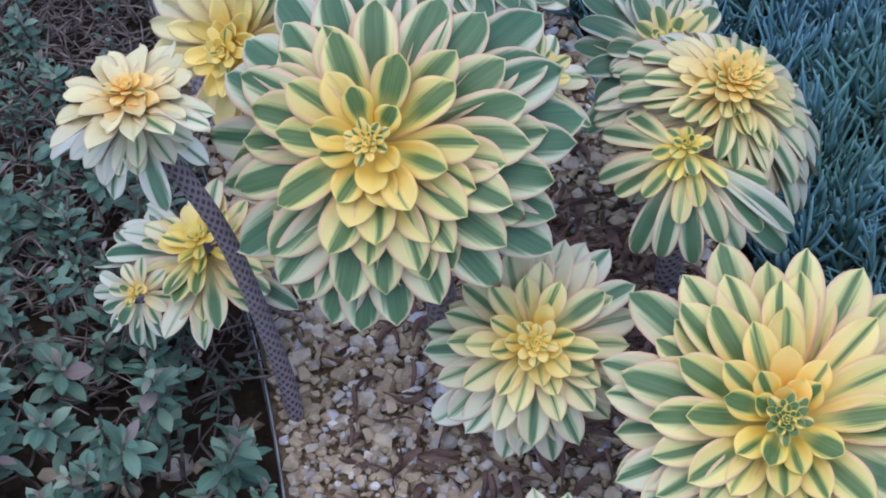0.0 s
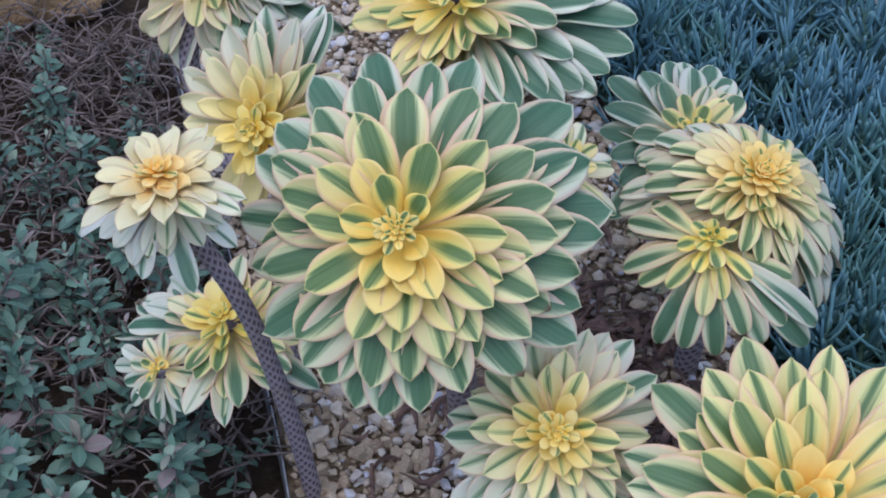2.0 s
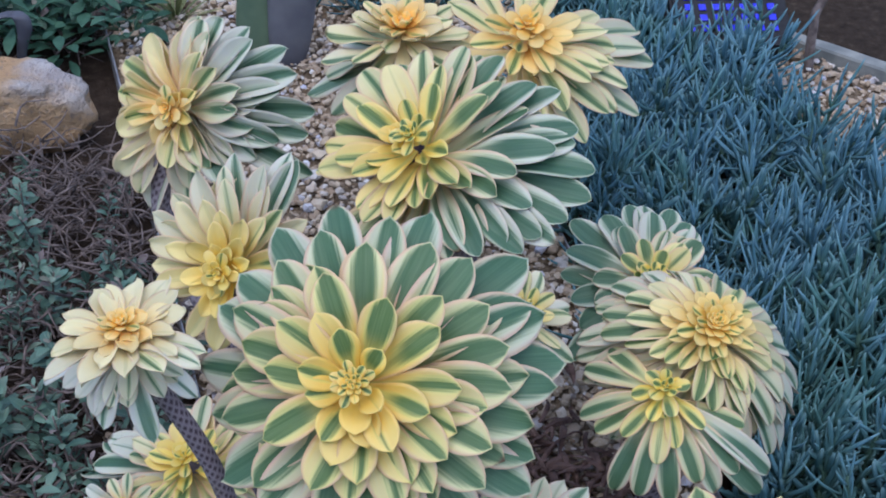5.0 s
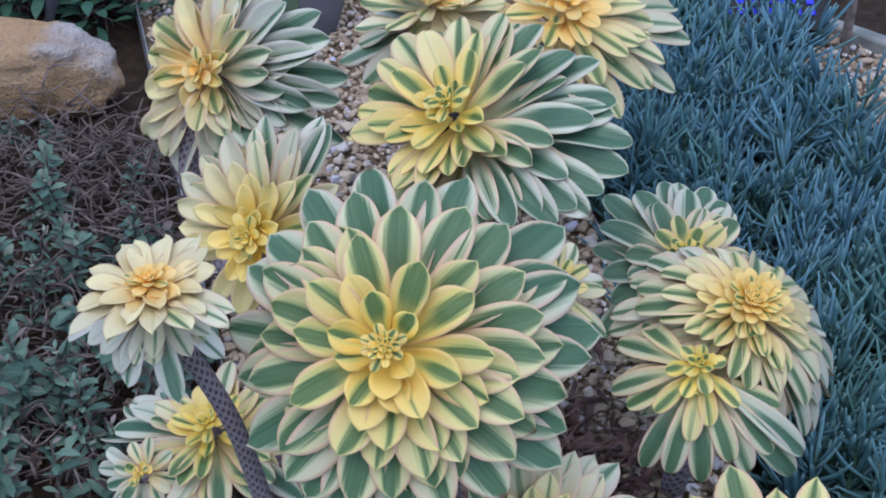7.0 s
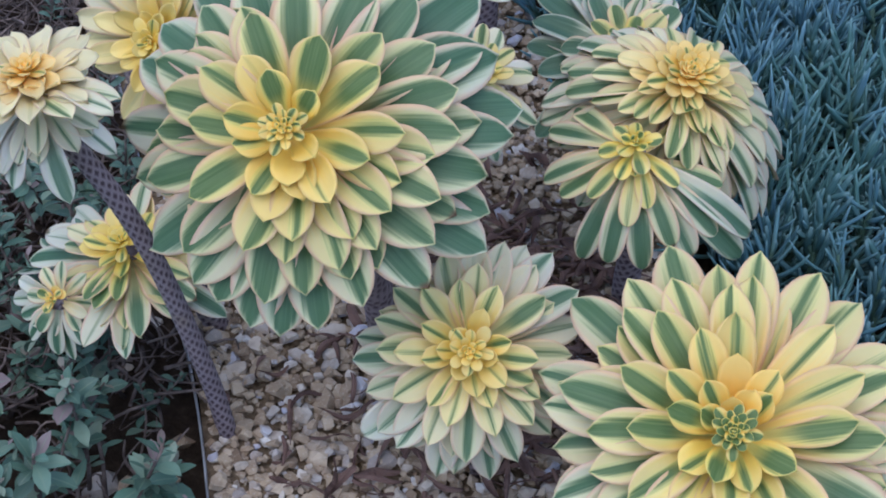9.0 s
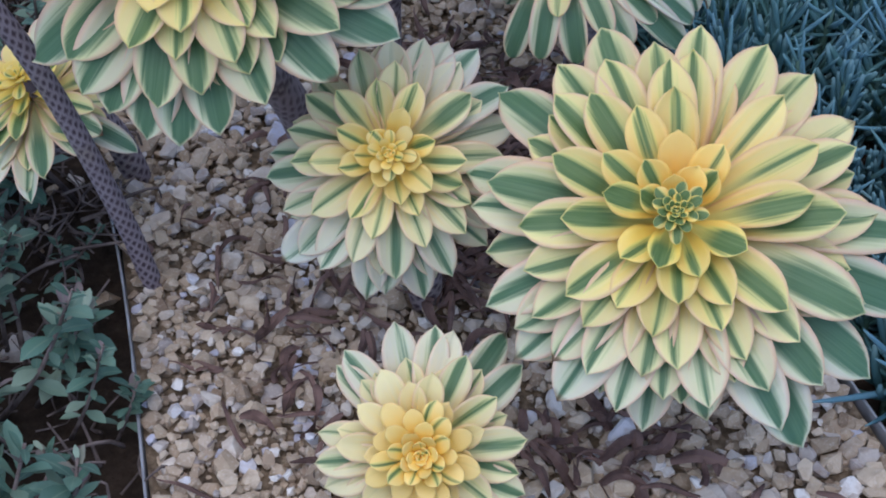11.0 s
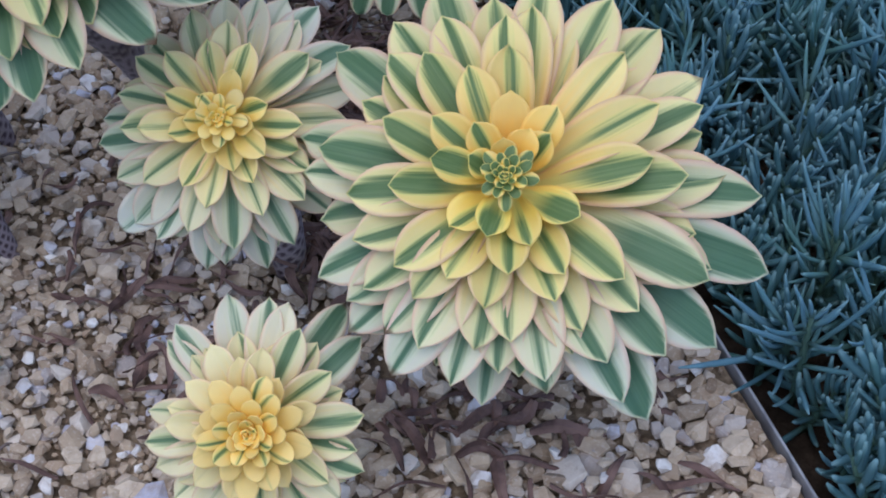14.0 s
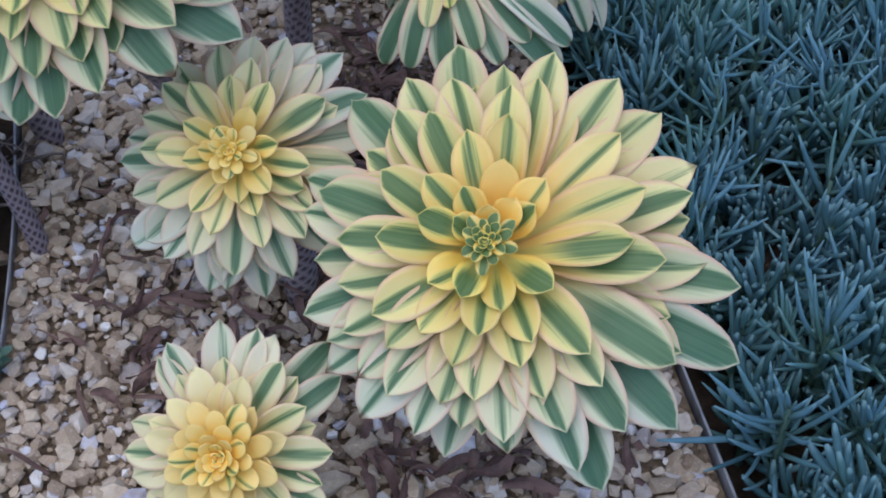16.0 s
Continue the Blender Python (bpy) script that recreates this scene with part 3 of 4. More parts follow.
plant(3, "broad low aeonium rosette with yellow heart and green-banded rim",
      [dict(at=(0.276, 0.654, 0.244), axis=(-0.1, -0.56, 0.82), size=0.15, dome=0.5, leaves=BROAD_INNER + BROAD_MIDDLE + BROAD_OUTER, warm=0.48, stripe=0.9, young=0.7, width=0.245, sunny=(80, 0.35), point=0.65, heart=34, heart_size=0.125, root=0.42, bend=34, heart_band=0.75, under=24, under_reach=0.78, cup=0.4)],
      [([(0.275, 0.76, -0.01), (0.280, 0.74, 0.10), (0.277, 0.665, 0.215)], 0.014, 0.012)])
SMALL_INNER = [
    (-38, 0.24, 0), (-129, 0.34, 0), (-77, 0.37, 0.05), (135, 0.37, 0), (-8, 0.41, 0), (-177, 0.43, 0), (59, 0.43, 0), (-58, 0.48, 0), (18, 0.5, 0.1), (-107, 0.52, 0.1),
    (101, 0.54, 0), (-140, 0.6, 0.1), (85, 0.6, 0.1), (142, 0.6, 0.05), (-36, 0.66, 0.25), (176, 0.66, 0), (-85, 0.67, 0.25), (38, 0.69, 0.3), (119, 0.69, 0.05), (-18, 0.75, 0.5),
]
SMALL_OUTER = [
    (6, 0.79, 0.45), (64, 0.79, 0.5), (-158, 0.81, 0.15), (167, 0.81, 0.25), (-124, 0.81, 0.15), (-45, 0.82, 0.15), (-141, 0.82, 0.2), (-63, 0.83, 0.35), (-174, 0.83, 0.4), (-28, 0.85, 0.5),
    (-103, 0.91, 0.5), (137, 0.92, 0.4), (-112, 0.92, 0.4), (73, 0.93, 0.1), (85, 0.94, 0.45), (-80, 0.96, 0.4), (127, 0.97, 0.4), (104, 0.99, 0.3), (35, 0.99, 0.6), (53, 1.09, 0.7),
]
plant(4, "small pale yellow aeonium rosette sitting just above the gravel",
      [dict(at=(0.123, 0.582, 0.12), axis=(-0.02, -0.7, 0.7), size=0.08, dome=0.55, leaves=SMALL_INNER + SMALL_OUTER, warm=0.5, pale=0.4, young=0.66, width=0.28, stripe=0.8, point=0.75, heart=42, heart_size=0.48, root=0.46, bend=34, heart_band=0.0, under=16, under_reach=0.72, cup=0.26)],
      [([(0.14, 0.66, -0.01), (0.135, 0.64, 0.05), (0.123, 0.588, 0.105)], 0.010, 0.009)])
BLEACHED_LEAVES = [
    (-172, 0.2, 0), (121, 0.22, 0), (-70, 0.22, 0), (-129, 0.26, 0), (78, 0.28, 0), (-6, 0.3, 0), (20, 0.37, 0), (-66, 0.42, 0), (-25, 0.42, 0.05), (-93, 0.52, 0.05),
    (84, 0.52, 0), (43, 0.54, 0.1), (-53, 0.57, 0.05), (-138, 0.61, 0), (71, 0.65, 0.05), (-158, 0.67, 0.05), (154, 0.68, 0), (-28, 0.69, 0.1), (174, 0.7, 0), (-111, 0.71, 0.1),
    (88, 0.72, 0.05), (15, 0.74, 0.1), (132, 0.75, 0), (-68, 0.77, 0.05), (-10, 0.79, 0.3), (115, 0.83, 0.1), (-92, 0.9, 0.05), (35, 0.9, 0.25), (9, 0.96, 0.2),
]
FADED_LEAVES = [
    (-72, 0.59, 0.2), (-24, 0.63, 0.2), (-46, 0.65, 0.2), (-93, 0.65, 0.2), (-128, 0.71, 0.1), (-114, 0.76, 0.1), (-147, 0.78, 0.1), (-23, 0.8, 0.2), (-103, 0.82, 0.3), (-70, 0.91, 0.6),
    (-174, 1.06, 0.05),
]
plant(5, "bleached cream aeonium head on a long leaning scarred stem",
      [dict(at=(-0.172, 0.799, 0.409), axis=(-0.06, -0.06, 1.0), size=0.07, dome=0.12, leaves=BLEACHED_LEAVES, warm=0.75, pale=0.75, young=0.62, width=0.31, point=0.8, root=0.3, heart=24, heart_size=0.3, heart_band=0.0, under=0, cup=0.4, ruffle=2.4, bend=30),
       dict(at=(-0.171, 0.799, 0.399), axis=(-0.05, -0.4, 0.92), size=0.07, dome=0.85, leaves=FADED_LEAVES, warm=0.5, pale=0.95, young=1.1, width=0.28, point=0.7, root=0.3, heart=0, under=6, under_reach=0.6, cup=0.4, ruffle=2.2, bend=40)],
      [([(-0.088, 0.860, -0.01), (-0.098, 0.852, 0.08), (-0.125, 0.825, 0.25), (-0.170, 0.800, 0.385)], 0.0079, 0.0071, True, 240, 54)])
DROOPING_INNER = [
    (150, 0.2, 0), (-102, 0.27, 0.2), (63, 0.3, 0.2), (-62, 0.3, 0.3), (112, 0.32, 0.05), (173, 0.36, 0.05), (6, 0.36, 0.2), (87, 0.38, 0.2), (-163, 0.38, 0.2), (-153, 0.41, 0.05),
    (-70, 0.48, 0.4), (142, 0.51, 0.05), (-101, 0.55, 0.5), (-84, 0.57, 0.5), (0, 0.6, 0.2), (175, 0.74, 0.1),
]
DROOPING_OUTER = [
    (-10, 0.75, 0.35), (-46, 0.76, 0.4), (-26, 0.76, 0.4), (-67, 0.8, 0.2), (122, 0.81, 0.25), (-81, 0.84, 0.1), (-63, 0.88, 0.25), (-146, 0.9, 0.4), (-7, 0.96, 0.4), (177, 1.07, 0.1),
    (-171, 1.29, 0.4), (164, 1.32, 0.1), (172, 1.35, 0.15), (-177, 1.45, 0.35), (-177, 1.47, 0.4),
]
OFFSET_LEAVES = [
    (82, 0.28, 0), (43, 0.31, 0.05), (-112, 0.33, 0.4), (172, 0.4, 0.6), (-14, 0.73, 0), (-109, 0.79, 0.6), (-52, 1.01, 0.3), (-143, 1.06, 0.5), (-86, 1.13, 0.4), (-123, 1.17, 0.4),
    (-74, 1.23, 0.4), (177, 1.23, 0.1), (-169, 1.5, 0.2),
]
plant(6, "low aeonium rosette with drooping striped leaves beside the shrub",
      [dict(at=(-0.163, 0.907, 0.167), axis=(-0.16, -0.28, 0.95), size=0.095, dome=0.5, leaves=DROOPING_INNER + DROOPING_OUTER, warm=0.1, pale=0.0, stripe=1.5, young=0.85, width=0.24, point=0.5, heart=12, heart_size=0.2, heart_band=0.1, under=20, under_reach=0.7, cup=0.4, ruffle=2.0),
       dict(at=(-0.217, 0.874, 0.134), axis=(-0.25, -0.7, 0.66), size=0.04, dome=0.5, leaves=OFFSET_LEAVES, warm=0.6, pale=0.0, stripe=1.2, young=0.9, width=0.34, heart=8, heart_size=0.24, under=8, cup=0.3)],
      [([(-0.115, 0.99, -0.01), (-0.13, 0.98, 0.06), (-0.160, 0.915, 0.155)], 0.012, 0.010), ([(-0.130, 0.98, 0.05), (-0.19, 0.92, 0.08), (-0.216, 0.878, 0.127)], 0.007, 0.006)])
DOME_INNER = [
    (-22, 0.15, 0), (172, 0.17, 0), (54, 0.23, 0.3), (110, 0.27, 0.1), (-120, 0.3, 0.7), (-48, 0.32, 0.1), (18, 0.33, 0.3), (70, 0.34, 0.2), (175, 0.39, 0.2), (-103, 0.42, 0.5),
    (151, 0.42, 0.1), (-12, 0.42, 0.05), (-91, 0.44, 0.4), (-148, 0.45, 0.3), (-165, 0.48, 0.4), (-176, 0.53, 0.3), (130, 0.53, 0.1), (-82, 0.54, 0.4), (-25, 0.58, 0.2), (-67, 0.59, 0.4),
    (-118, 0.59, 0.5), (76, 0.6, 0.3), (-39, 0.61, 0.2), (-106, 0.62, 0.5), (-7, 0.63, 0.1),
]
DOME_OUTER = [
    (34, 0.64, 0.4), (94, 0.64, 0.05), (166, 0.66, 0.4), (146, 0.67, 0.35), (110, 0.67, 0.1), (-75, 0.68, 0.4), (-109, 0.71, 0.5), (123, 0.73, 0.4), (-84, 0.78, 0.4), (-27, 0.81, 0.25),
    (45, 0.82, 0.4), (22, 0.82, 0.3), (157, 0.82, 0.5), (142, 0.84, 0.5), (-39, 0.86, 0.2), (-63, 0.88, 0.3), (7, 0.89, 0.3), (119, 0.93, 0.5), (-47, 0.99, 0.25), (-9, 1.05, 0.3),
    (-65, 1.05, 0.4), (-31, 1.1, 0.3), (-46, 1.1, 0.2), (-16, 1.18, 0.3),
]
HANGING_LEAVES = [
    (35, 0.12, 0.3), (146, 0.16, 0.3), (-154, 0.17, 0.2), (-75, 0.2, 0.2), (-153, 0.24, 0.4), (-100, 0.25, 0.3), (-27, 0.36, 0.4), (-61, 0.39, 0.25), (-120, 0.43, 0.4), (-79, 0.49, 0.2),
    (-138, 0.55, 0.45), (154, 0.57, 0.5), (-155, 0.62, 0.4), (-54, 0.62, 0.5), (172, 0.64, 0.4), (-30, 0.68, 0.5), (-90, 0.69, 0.5), (-74, 0.7, 0.6), (-43, 0.7, 0.4), (-108, 0.71, 0.6),
    (-17, 0.83, 0.5), (-30, 0.86, 0.6),
]
plant(7, "crowded domed aeonium head with orange heart and hanging leaves",
      [dict(at=(0.269, 0.932, 0.319), axis=(0.16, -0.38, 0.91), size=0.098, dome=0.85, leaves=DOME_INNER + DOME_OUTER, warm=0.55, pale=0.45, young=0.72, fold=0.32, width=0.22, point=0.2, heart=56, heart_size=0.36, heart_band=0.05, under=44, under_reach=0.92, cup=0.5, ruffle=2.0, bend=48, root=0.3),
       dict(at=(0.228, 0.886, 0.29), axis=(-0.16, -0.46, 0.87), size=0.115, dome=0.85, leaves=HANGING_LEAVES, warm=0.1, pale=0.12, stripe=1.2, young=1.15, width=0.2, point=0.0, heart=12, heart_size=0.2, heart_band=0.3, under=5, under_reach=0.55, cup=0.4, ruffle=1.4, bend=54, root=0.2)],
      [([(0.255, 1.03, -0.01), (0.257, 1.01, 0.10), (0.264, 0.955, 0.27)], 0.012, 0.011), ([(0.257, 1.01, 0.10), (0.245, 0.95, 0.20), (0.230, 0.893, 0.270)], 0.010, 0.009)])
BACK_LEAVES = [
    (140, 0.16, 0.3), (44, 0.17, 0.4), (164, 0.19, 0.5), (62, 0.35, 0.6), (136, 0.39, 0.6), (98, 0.46, 0.6), (40, 0.54, 0.2), (53, 0.57, 0.3), (174, 0.59, 0.7), (-161, 0.61, 0.6),
    (110, 0.71, 0.7), (39, 0.78, 0.7), (-169, 0.81, 0.8), (-153, 0.83, 0.8), (168, 0.89, 0.8), (51, 0.9, 0.6), (146, 0.92, 0.8), (58, 0.94, 0.6), (79, 0.95, 0.5), (108, 1, 0.7),
    (-143, 1.07, 0.85), (69, 1.1, 0.7), (91, 1.11, 0.65), (83, 1.11, 0.4), (125, 1.15, 0.8),
]
plant(8, "green-striped aeonium rosette behind the domed head",
      [dict(at=(0.245, 1.11, 0.223), axis=(0.04, -0.42, 0.9), size=0.095, dome=0.45, leaves=BACK_LEAVES, warm=0.0, pale=0.3, young=1.2, width=0.29, point=0.15, heart=10, heart_size=0.2, heart_band=0.4, under=14, under_reach=0.8, sunny=(20, 0.3))],
      [([(0.24, 1.15, -0.01), (0.243, 1.12, 0.2)], 0.012, 0.011)])
WIDE_INNER = [
    (-109, 0.14, 0.2), (104, 0.15, 0.4), (178, 0.18, 0.1), (-35, 0.19, 0.3), (-159, 0.22, 0.1), (-1, 0.25, 0.4), (137, 0.29, 0.4), (-138, 0.32, 0.35), (-93, 0.32, 0.2), (106, 0.38, 0.5),
    (-40, 0.39, 0.5), (-56, 0.41, 0.3), (-21, 0.41, 0.4), (-123, 0.42, 0.3), (-75, 0.42, 0.2), (-10, 0.45, 0.5), (60, 0.49, 0.6), (175, 0.5, 0.5), (-81, 0.51, 0.2), (-109, 0.51, 0.2),
    (-144, 0.52, 0.3), (111, 0.54, 0.4), (-93, 0.55, 0.2), (-3, 0.58, 0.6), (72, 0.61, 0.6), (16, 0.62, 0.65),
]
WIDE_OUTER = [
    (-160, 0.65, 0.2), (47, 0.66, 0.65), (-141, 0.66, 0.2), (144, 0.69, 0.1), (-41, 0.69, 0.7), (97, 0.69, 0.3), (109, 0.73, 0.35), (176, 0.73, 0.2), (129, 0.74, 0.3), (0, 0.75, 0.65),
    (-30, 0.77, 0.75), (62, 0.77, 0.65), (87, 0.77, 0.6), (-16, 0.77, 0.7), (28, 0.79, 0.7), (155, 0.84, 0.3), (62, 0.87, 0.6), (37, 0.87, 0.6), (-19, 0.87, 0.7), (-9, 0.88, 0.7),
    (46, 0.89, 0.7), (-1, 0.92, 0.7), (-5, 0.95, 0.4), (29, 0.98, 0.75), (11, 0.99, 0.75),
]
plant(9, "wide aeonium rosette leaning aside with long green outer leaves",
      [dict(at=(0.016, 1.097, 0.377), axis=(-0.34, -0.44, 0.83), size=0.15, dome=0.45, leaves=WIDE_INNER + WIDE_OUTER, warm=0.2, pale=0.2, fold=0.32, young=0.92, width=0.215, point=0.1, heart=14, heart_size=0.16, heart_band=0.4, under=20, under_reach=0.75, cup=0.28, ruffle=1.8, sunny=(190, 0.4), root=0.44, bend=34)],
      [([(0.09, 1.22, -0.01), (0.08, 1.2, 0.12), (0.022, 1.11, 0.345)], 0.014, 0.013)])
SIDEWAYS_INNER = [
    (-62, 0.14, 0), (66, 0.15, 0), (140, 0.17, 0), (-133, 0.17, 0), (-1, 0.23, 0.2), (42, 0.26, 0.2), (-104, 0.33, 0.05), (-55, 0.36, 0.3), (-156, 0.46, 0.3), (-83, 0.47, 0.2),
    (57, 0.47, 0.3), (84, 0.48, 0.2), (-174, 0.49, 0.25), (-60, 0.53, 0.3), (14, 0.54, 0.5), (-39, 0.54, 0.6), (172, 0.55, 0.15), (40, 0.57, 0.4), (108, 0.62, 0.1), (130, 0.62, 0),
]
SIDEWAYS_OUTER = [
    (138, 0.65, 0.05), (88, 0.65, 0.3), (156, 0.67, 0.3), (-147, 0.67, 0.05), (88, 0.71, 0.3), (-34, 0.73, 0.6), (83, 0.77, 0.35), (-130, 0.78, 0.05), (57, 0.8, 0.3), (-112, 0.81, 0.2),
    (70, 0.83, 0.3), (-5, 0.84, 0.6), (-123, 0.85, 0.1), (26, 0.86, 0.5), (-102, 0.92, 0.3), (46, 0.95, 0.5), (36, 0.97, 0.4), (12, 1.01, 0.5), (20, 1.04, 0.6), (-7, 1.1, 0.6),
]
plant(10, "aeonium head turned sideways with orange heart and pale green leaves",
      [dict(at=(-0.225, 1.24, 0.301), axis=(-0.42, -0.76, 0.5), size=0.125, dome=0.4, leaves=SIDEWAYS_INNER + SIDEWAYS_OUTER, warm=0.9, pale=0.4, young=1.0, width=0.25, point=0.25, heart=14, heart_size=0.2, heart_band=0.0, under=14, under_reach=0.7, cup=0.7, fold=0.42, ruffle=2.6, bend=26, sunny=(190, 0.5))],
      [([(-0.150, 1.17, -0.01), (-0.190, 1.19, 0.08), (-0.240, 1.24, 0.18), (-0.222, 1.25, 0.275)], 0.011, 0.010)])
BUTTER_INNER = [
    (-119, 0.1, 0), (-35, 0.13, 0), (30, 0.15, 0), (-177, 0.2, 0.05), (88, 0.21, 0), (-97, 0.23, 0.1), (129, 0.23, 0), (-18, 0.26, 0.05), (39, 0.26, 0), (68, 0.31, 0.05),
    (-65, 0.31, 0.05), (-131, 0.35, 0.1), (-89, 0.37, 0.1), (157, 0.38, 0), (126, 0.39, 0.05), (-152, 0.4, 0.05), (-108, 0.4, 0.05), (79, 0.43, 0.1), (105, 0.47, 0.1),
]
BUTTER_OUTER = [
    (29, 0.53, 0.3), (64, 0.53, 0.15), (171, 0.57, 0), (126, 0.59, 0.1), (56, 0.63, 0.4), (-156, 0.66, 0.1), (103, 0.71, 0.2), (153, 0.71, 0.05), (-171, 0.74, 0.1), (172, 0.79, 0.05),
    (114, 0.81, 0.25), (145, 0.81, 0.15), (91, 0.84, 0.15), (134, 0.85, 0.1), (101, 0.91, 0.4), (166, 0.91, 0.1), (72, 0.96, 0.65), (83, 0.99, 0.25),
]
plant(11, "butter-yellow aeonium rosette facing forwards behind the largest one",
      [dict(at=(-0.144, 1.016, 0.28), axis=(-0.3, -0.8, 0.5), size=0.112, dome=0.5, leaves=BUTTER_INNER + BUTTER_OUTER, warm=0.15, pale=0.35, young=0.72, fold=0.32, width=0.22, point=0.5, heart=20, heart_size=0.2, root=0.46, bend=20, heart_band=0.0, under=18, under_reach=0.75, cup=0.4, ruffle=2.4, sunny=(250, 0.25))],
      [([(-0.10, 1.12, -0.01), (-0.10, 1.12, 0.12), (-0.138, 1.035, 0.255)], 0.013, 0.012)])
plant(12, "pale aeonium rosette with orange heart in the second row",
      [dict(at=(-0.005, 1.40, 0.312), axis=(0.0, -0.12, 0.99), r=0.105, n=60, spin=0.0, young=0.75, warm=0.9, pale=0.7, band=(-0.05, 0.30), last=114, ruffle=2.4)],
      [([(0.0, 1.46, -0.01), (0.0, 1.45, 0.12), (-0.004, 1.405, 0.29)], 0.013, 0.012)])
SECOND_LEAVES = [
    (-79, 0.11, 0), (-156, 0.15, 0), (-26, 0.19, 0), (-119, 0.21, 0.4), (-46, 0.32, 0.1), (158, 0.32, 0.2), (-92, 0.36, 0.05), (-10, 0.36, 0.1), (-71, 0.39, 0.2), (-123, 0.39, 0.4),
    (-176, 0.43, 0.3), (16, 0.48, 0.1), (-44, 0.59, 0.3), (-31, 0.62, 0.35), (-65, 0.63, 0.5), (-17, 0.67, 0.2), (9, 0.67, 0.2), (-47, 0.81, 0.4), (-34, 0.85, 0.4), (-62, 0.85, 0.3),
    (-19, 0.85, 0.3), (-31, 1.01, 0.3), (12, 1.17, 0.25), (6, 1.25, 0.4), (22, 1.31, 0.3),
]
plant(13, "pale aeonium rosette with long drooping leaves in the second row",
      [dict(at=(0.125, 1.378, 0.331), axis=(0.1, -0.45, 0.9), size=0.14, dome=0.6, leaves=SECOND_LEAVES, warm=0.8, pale=0.45, young=0.6, width=0.21, point=0.2, heart=16, heart_size=0.22, heart_band=0.0, under=16, under_reach=0.75, bend=24, ruffle=1.8)],
      [([(0.13, 1.45, -0.01), (0.13, 1.44, 0.12), (0.127, 1.39, 0.30)], 0.013, 0.012)])
plant(14, "small aeonium rosette tucked behind the largest one",
      [dict(at=(0.118, 0.955, 0.300), axis=(0.45, -0.40, 0.80), r=0.072, n=34, spin=0.2, warm=0.0, pale=1.0, band=(0.0, 0.36), last=105)],
      [([(0.10, 1.02, -0.01), (0.105, 1.0, 0.15), (0.117, 0.96, 0.28)], 0.011, 0.010)])


# ---- chalksticks ----
def chalk_shoot(rng, full, stub=False):
    """One upright shoot: a stem set with blue finger leaves that curve upwards."""
    verts, faces, uv = [], [], []
    height = rng.uniform(0.055, 0.105)
    lean = Vector((rng.uniform(-0.3, 0.3), rng.uniform(-0.3, 0.3), 1))
    pts = [lean * (height * k / 4) for k in range(5)]
    v, f = tube(pts, [0.0028, 0.0027, 0.0026, 0.0024, 0.0015], 6)
    verts += v
    faces += f
    uv += [(0.5, 0.0)] * len(v)
    for i in range(full):
        s = (i + 0.5) / full
        a = i * 2.4 + rng.uniform(-0.3, 0.3)
        out = Vector((math.cos(a), math.sin(a), 0))
        root = lean * (height * (0.15 + 0.85 * s))
        ln = (rng.uniform(0.022, 0.048) if stub else rng.uniform(0.034, 0.072)) * (1.0 if s < 0.75 else 0.7)
        tilt = radians(74 - 52 * s + rng.uniform(-26, 26))
        curve = rng.uniform(0.1, 1.1 if stub else 0.75)
        spine, p = [], root.copy()
        for k in range(6):
            spine.append(p.copy())
            t = max(0.05, tilt - curve * k / 5)
            p = p + (out * math.sin(t) + Vector((0, 0, math.cos(t)))) * (ln / 5)
        r = rng.uniform(0.0017, 0.0027) if stub else rng.uniform(0.0013, 0.0022)
        v, f = tube(spine, [r * q for q in ((0.70, 0.95, 1.05, 1.08, 0.98, 0.50) if stub else (0.75, 1.0, 1.05, 1.0, 0.80, 0.30))], 6, len(verts))
        verts += v
        faces += f
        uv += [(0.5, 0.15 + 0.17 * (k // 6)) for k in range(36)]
    return mesh_of("shoot", verts, faces, CHALK_SHADED_TEAL if stub else CHALK, {"leaf": uv})


rng = np.random.default_rng(40)
SHOOTS = [chalk_shoot(rng, int(rng.integers(13, 22))) for _ in range(14)]
STUBS = [chalk_shoot(rng, int(rng.integers(18, 30)), True) for _ in range(12)]


def chalk_plants(region, spacing, size, rng, kinds, large=1.0):
    """Fills a region of the plan with chalkstick plants, each of a score of shoots."""
    cells = {}
    x0, x1, y0, y1, inside = region
    y = y0
    while y < y1:
        x = x0
        while x < x1:
            px, py = x + rng.uniform(-0.5, 0.5) * spacing, y + rng.uniform(-0.5, 0.5) * spacing
            if inside(px, py):
                cells.setdefault((int(px / size), int(py / size)), []).append((px, py))
            x += spacing
        y += spacing
    for spots in cells.values():
        cx, cy = np.mean([s[0] for s in spots]), np.mean([s[1] for s in spots])
        p = tagged(new("chalkstick_plant"), "blue chalksticks succulent with dense finger-like leaves", "succulent", "chalkstick groundcover")
        p.location = (cx, cy, -0.035)
        for px, py in spots:
            k = rng.uniform(0.85, 1.3) * large
            swell = 0.028 * noise.noise(Vector((px * 5, py * 5, 0)))
            m = Matrix.Translation((px - cx, py - cy, swell)) @ pose(0, 0, 0, rng.uniform(-24, 24), rng.uniform(-24, 24), rng.uniform(0, 360)) @ Matrix.Scale(k, 4)
            child("shoot", kinds[int(rng.integers(len(kinds)))], p, m)


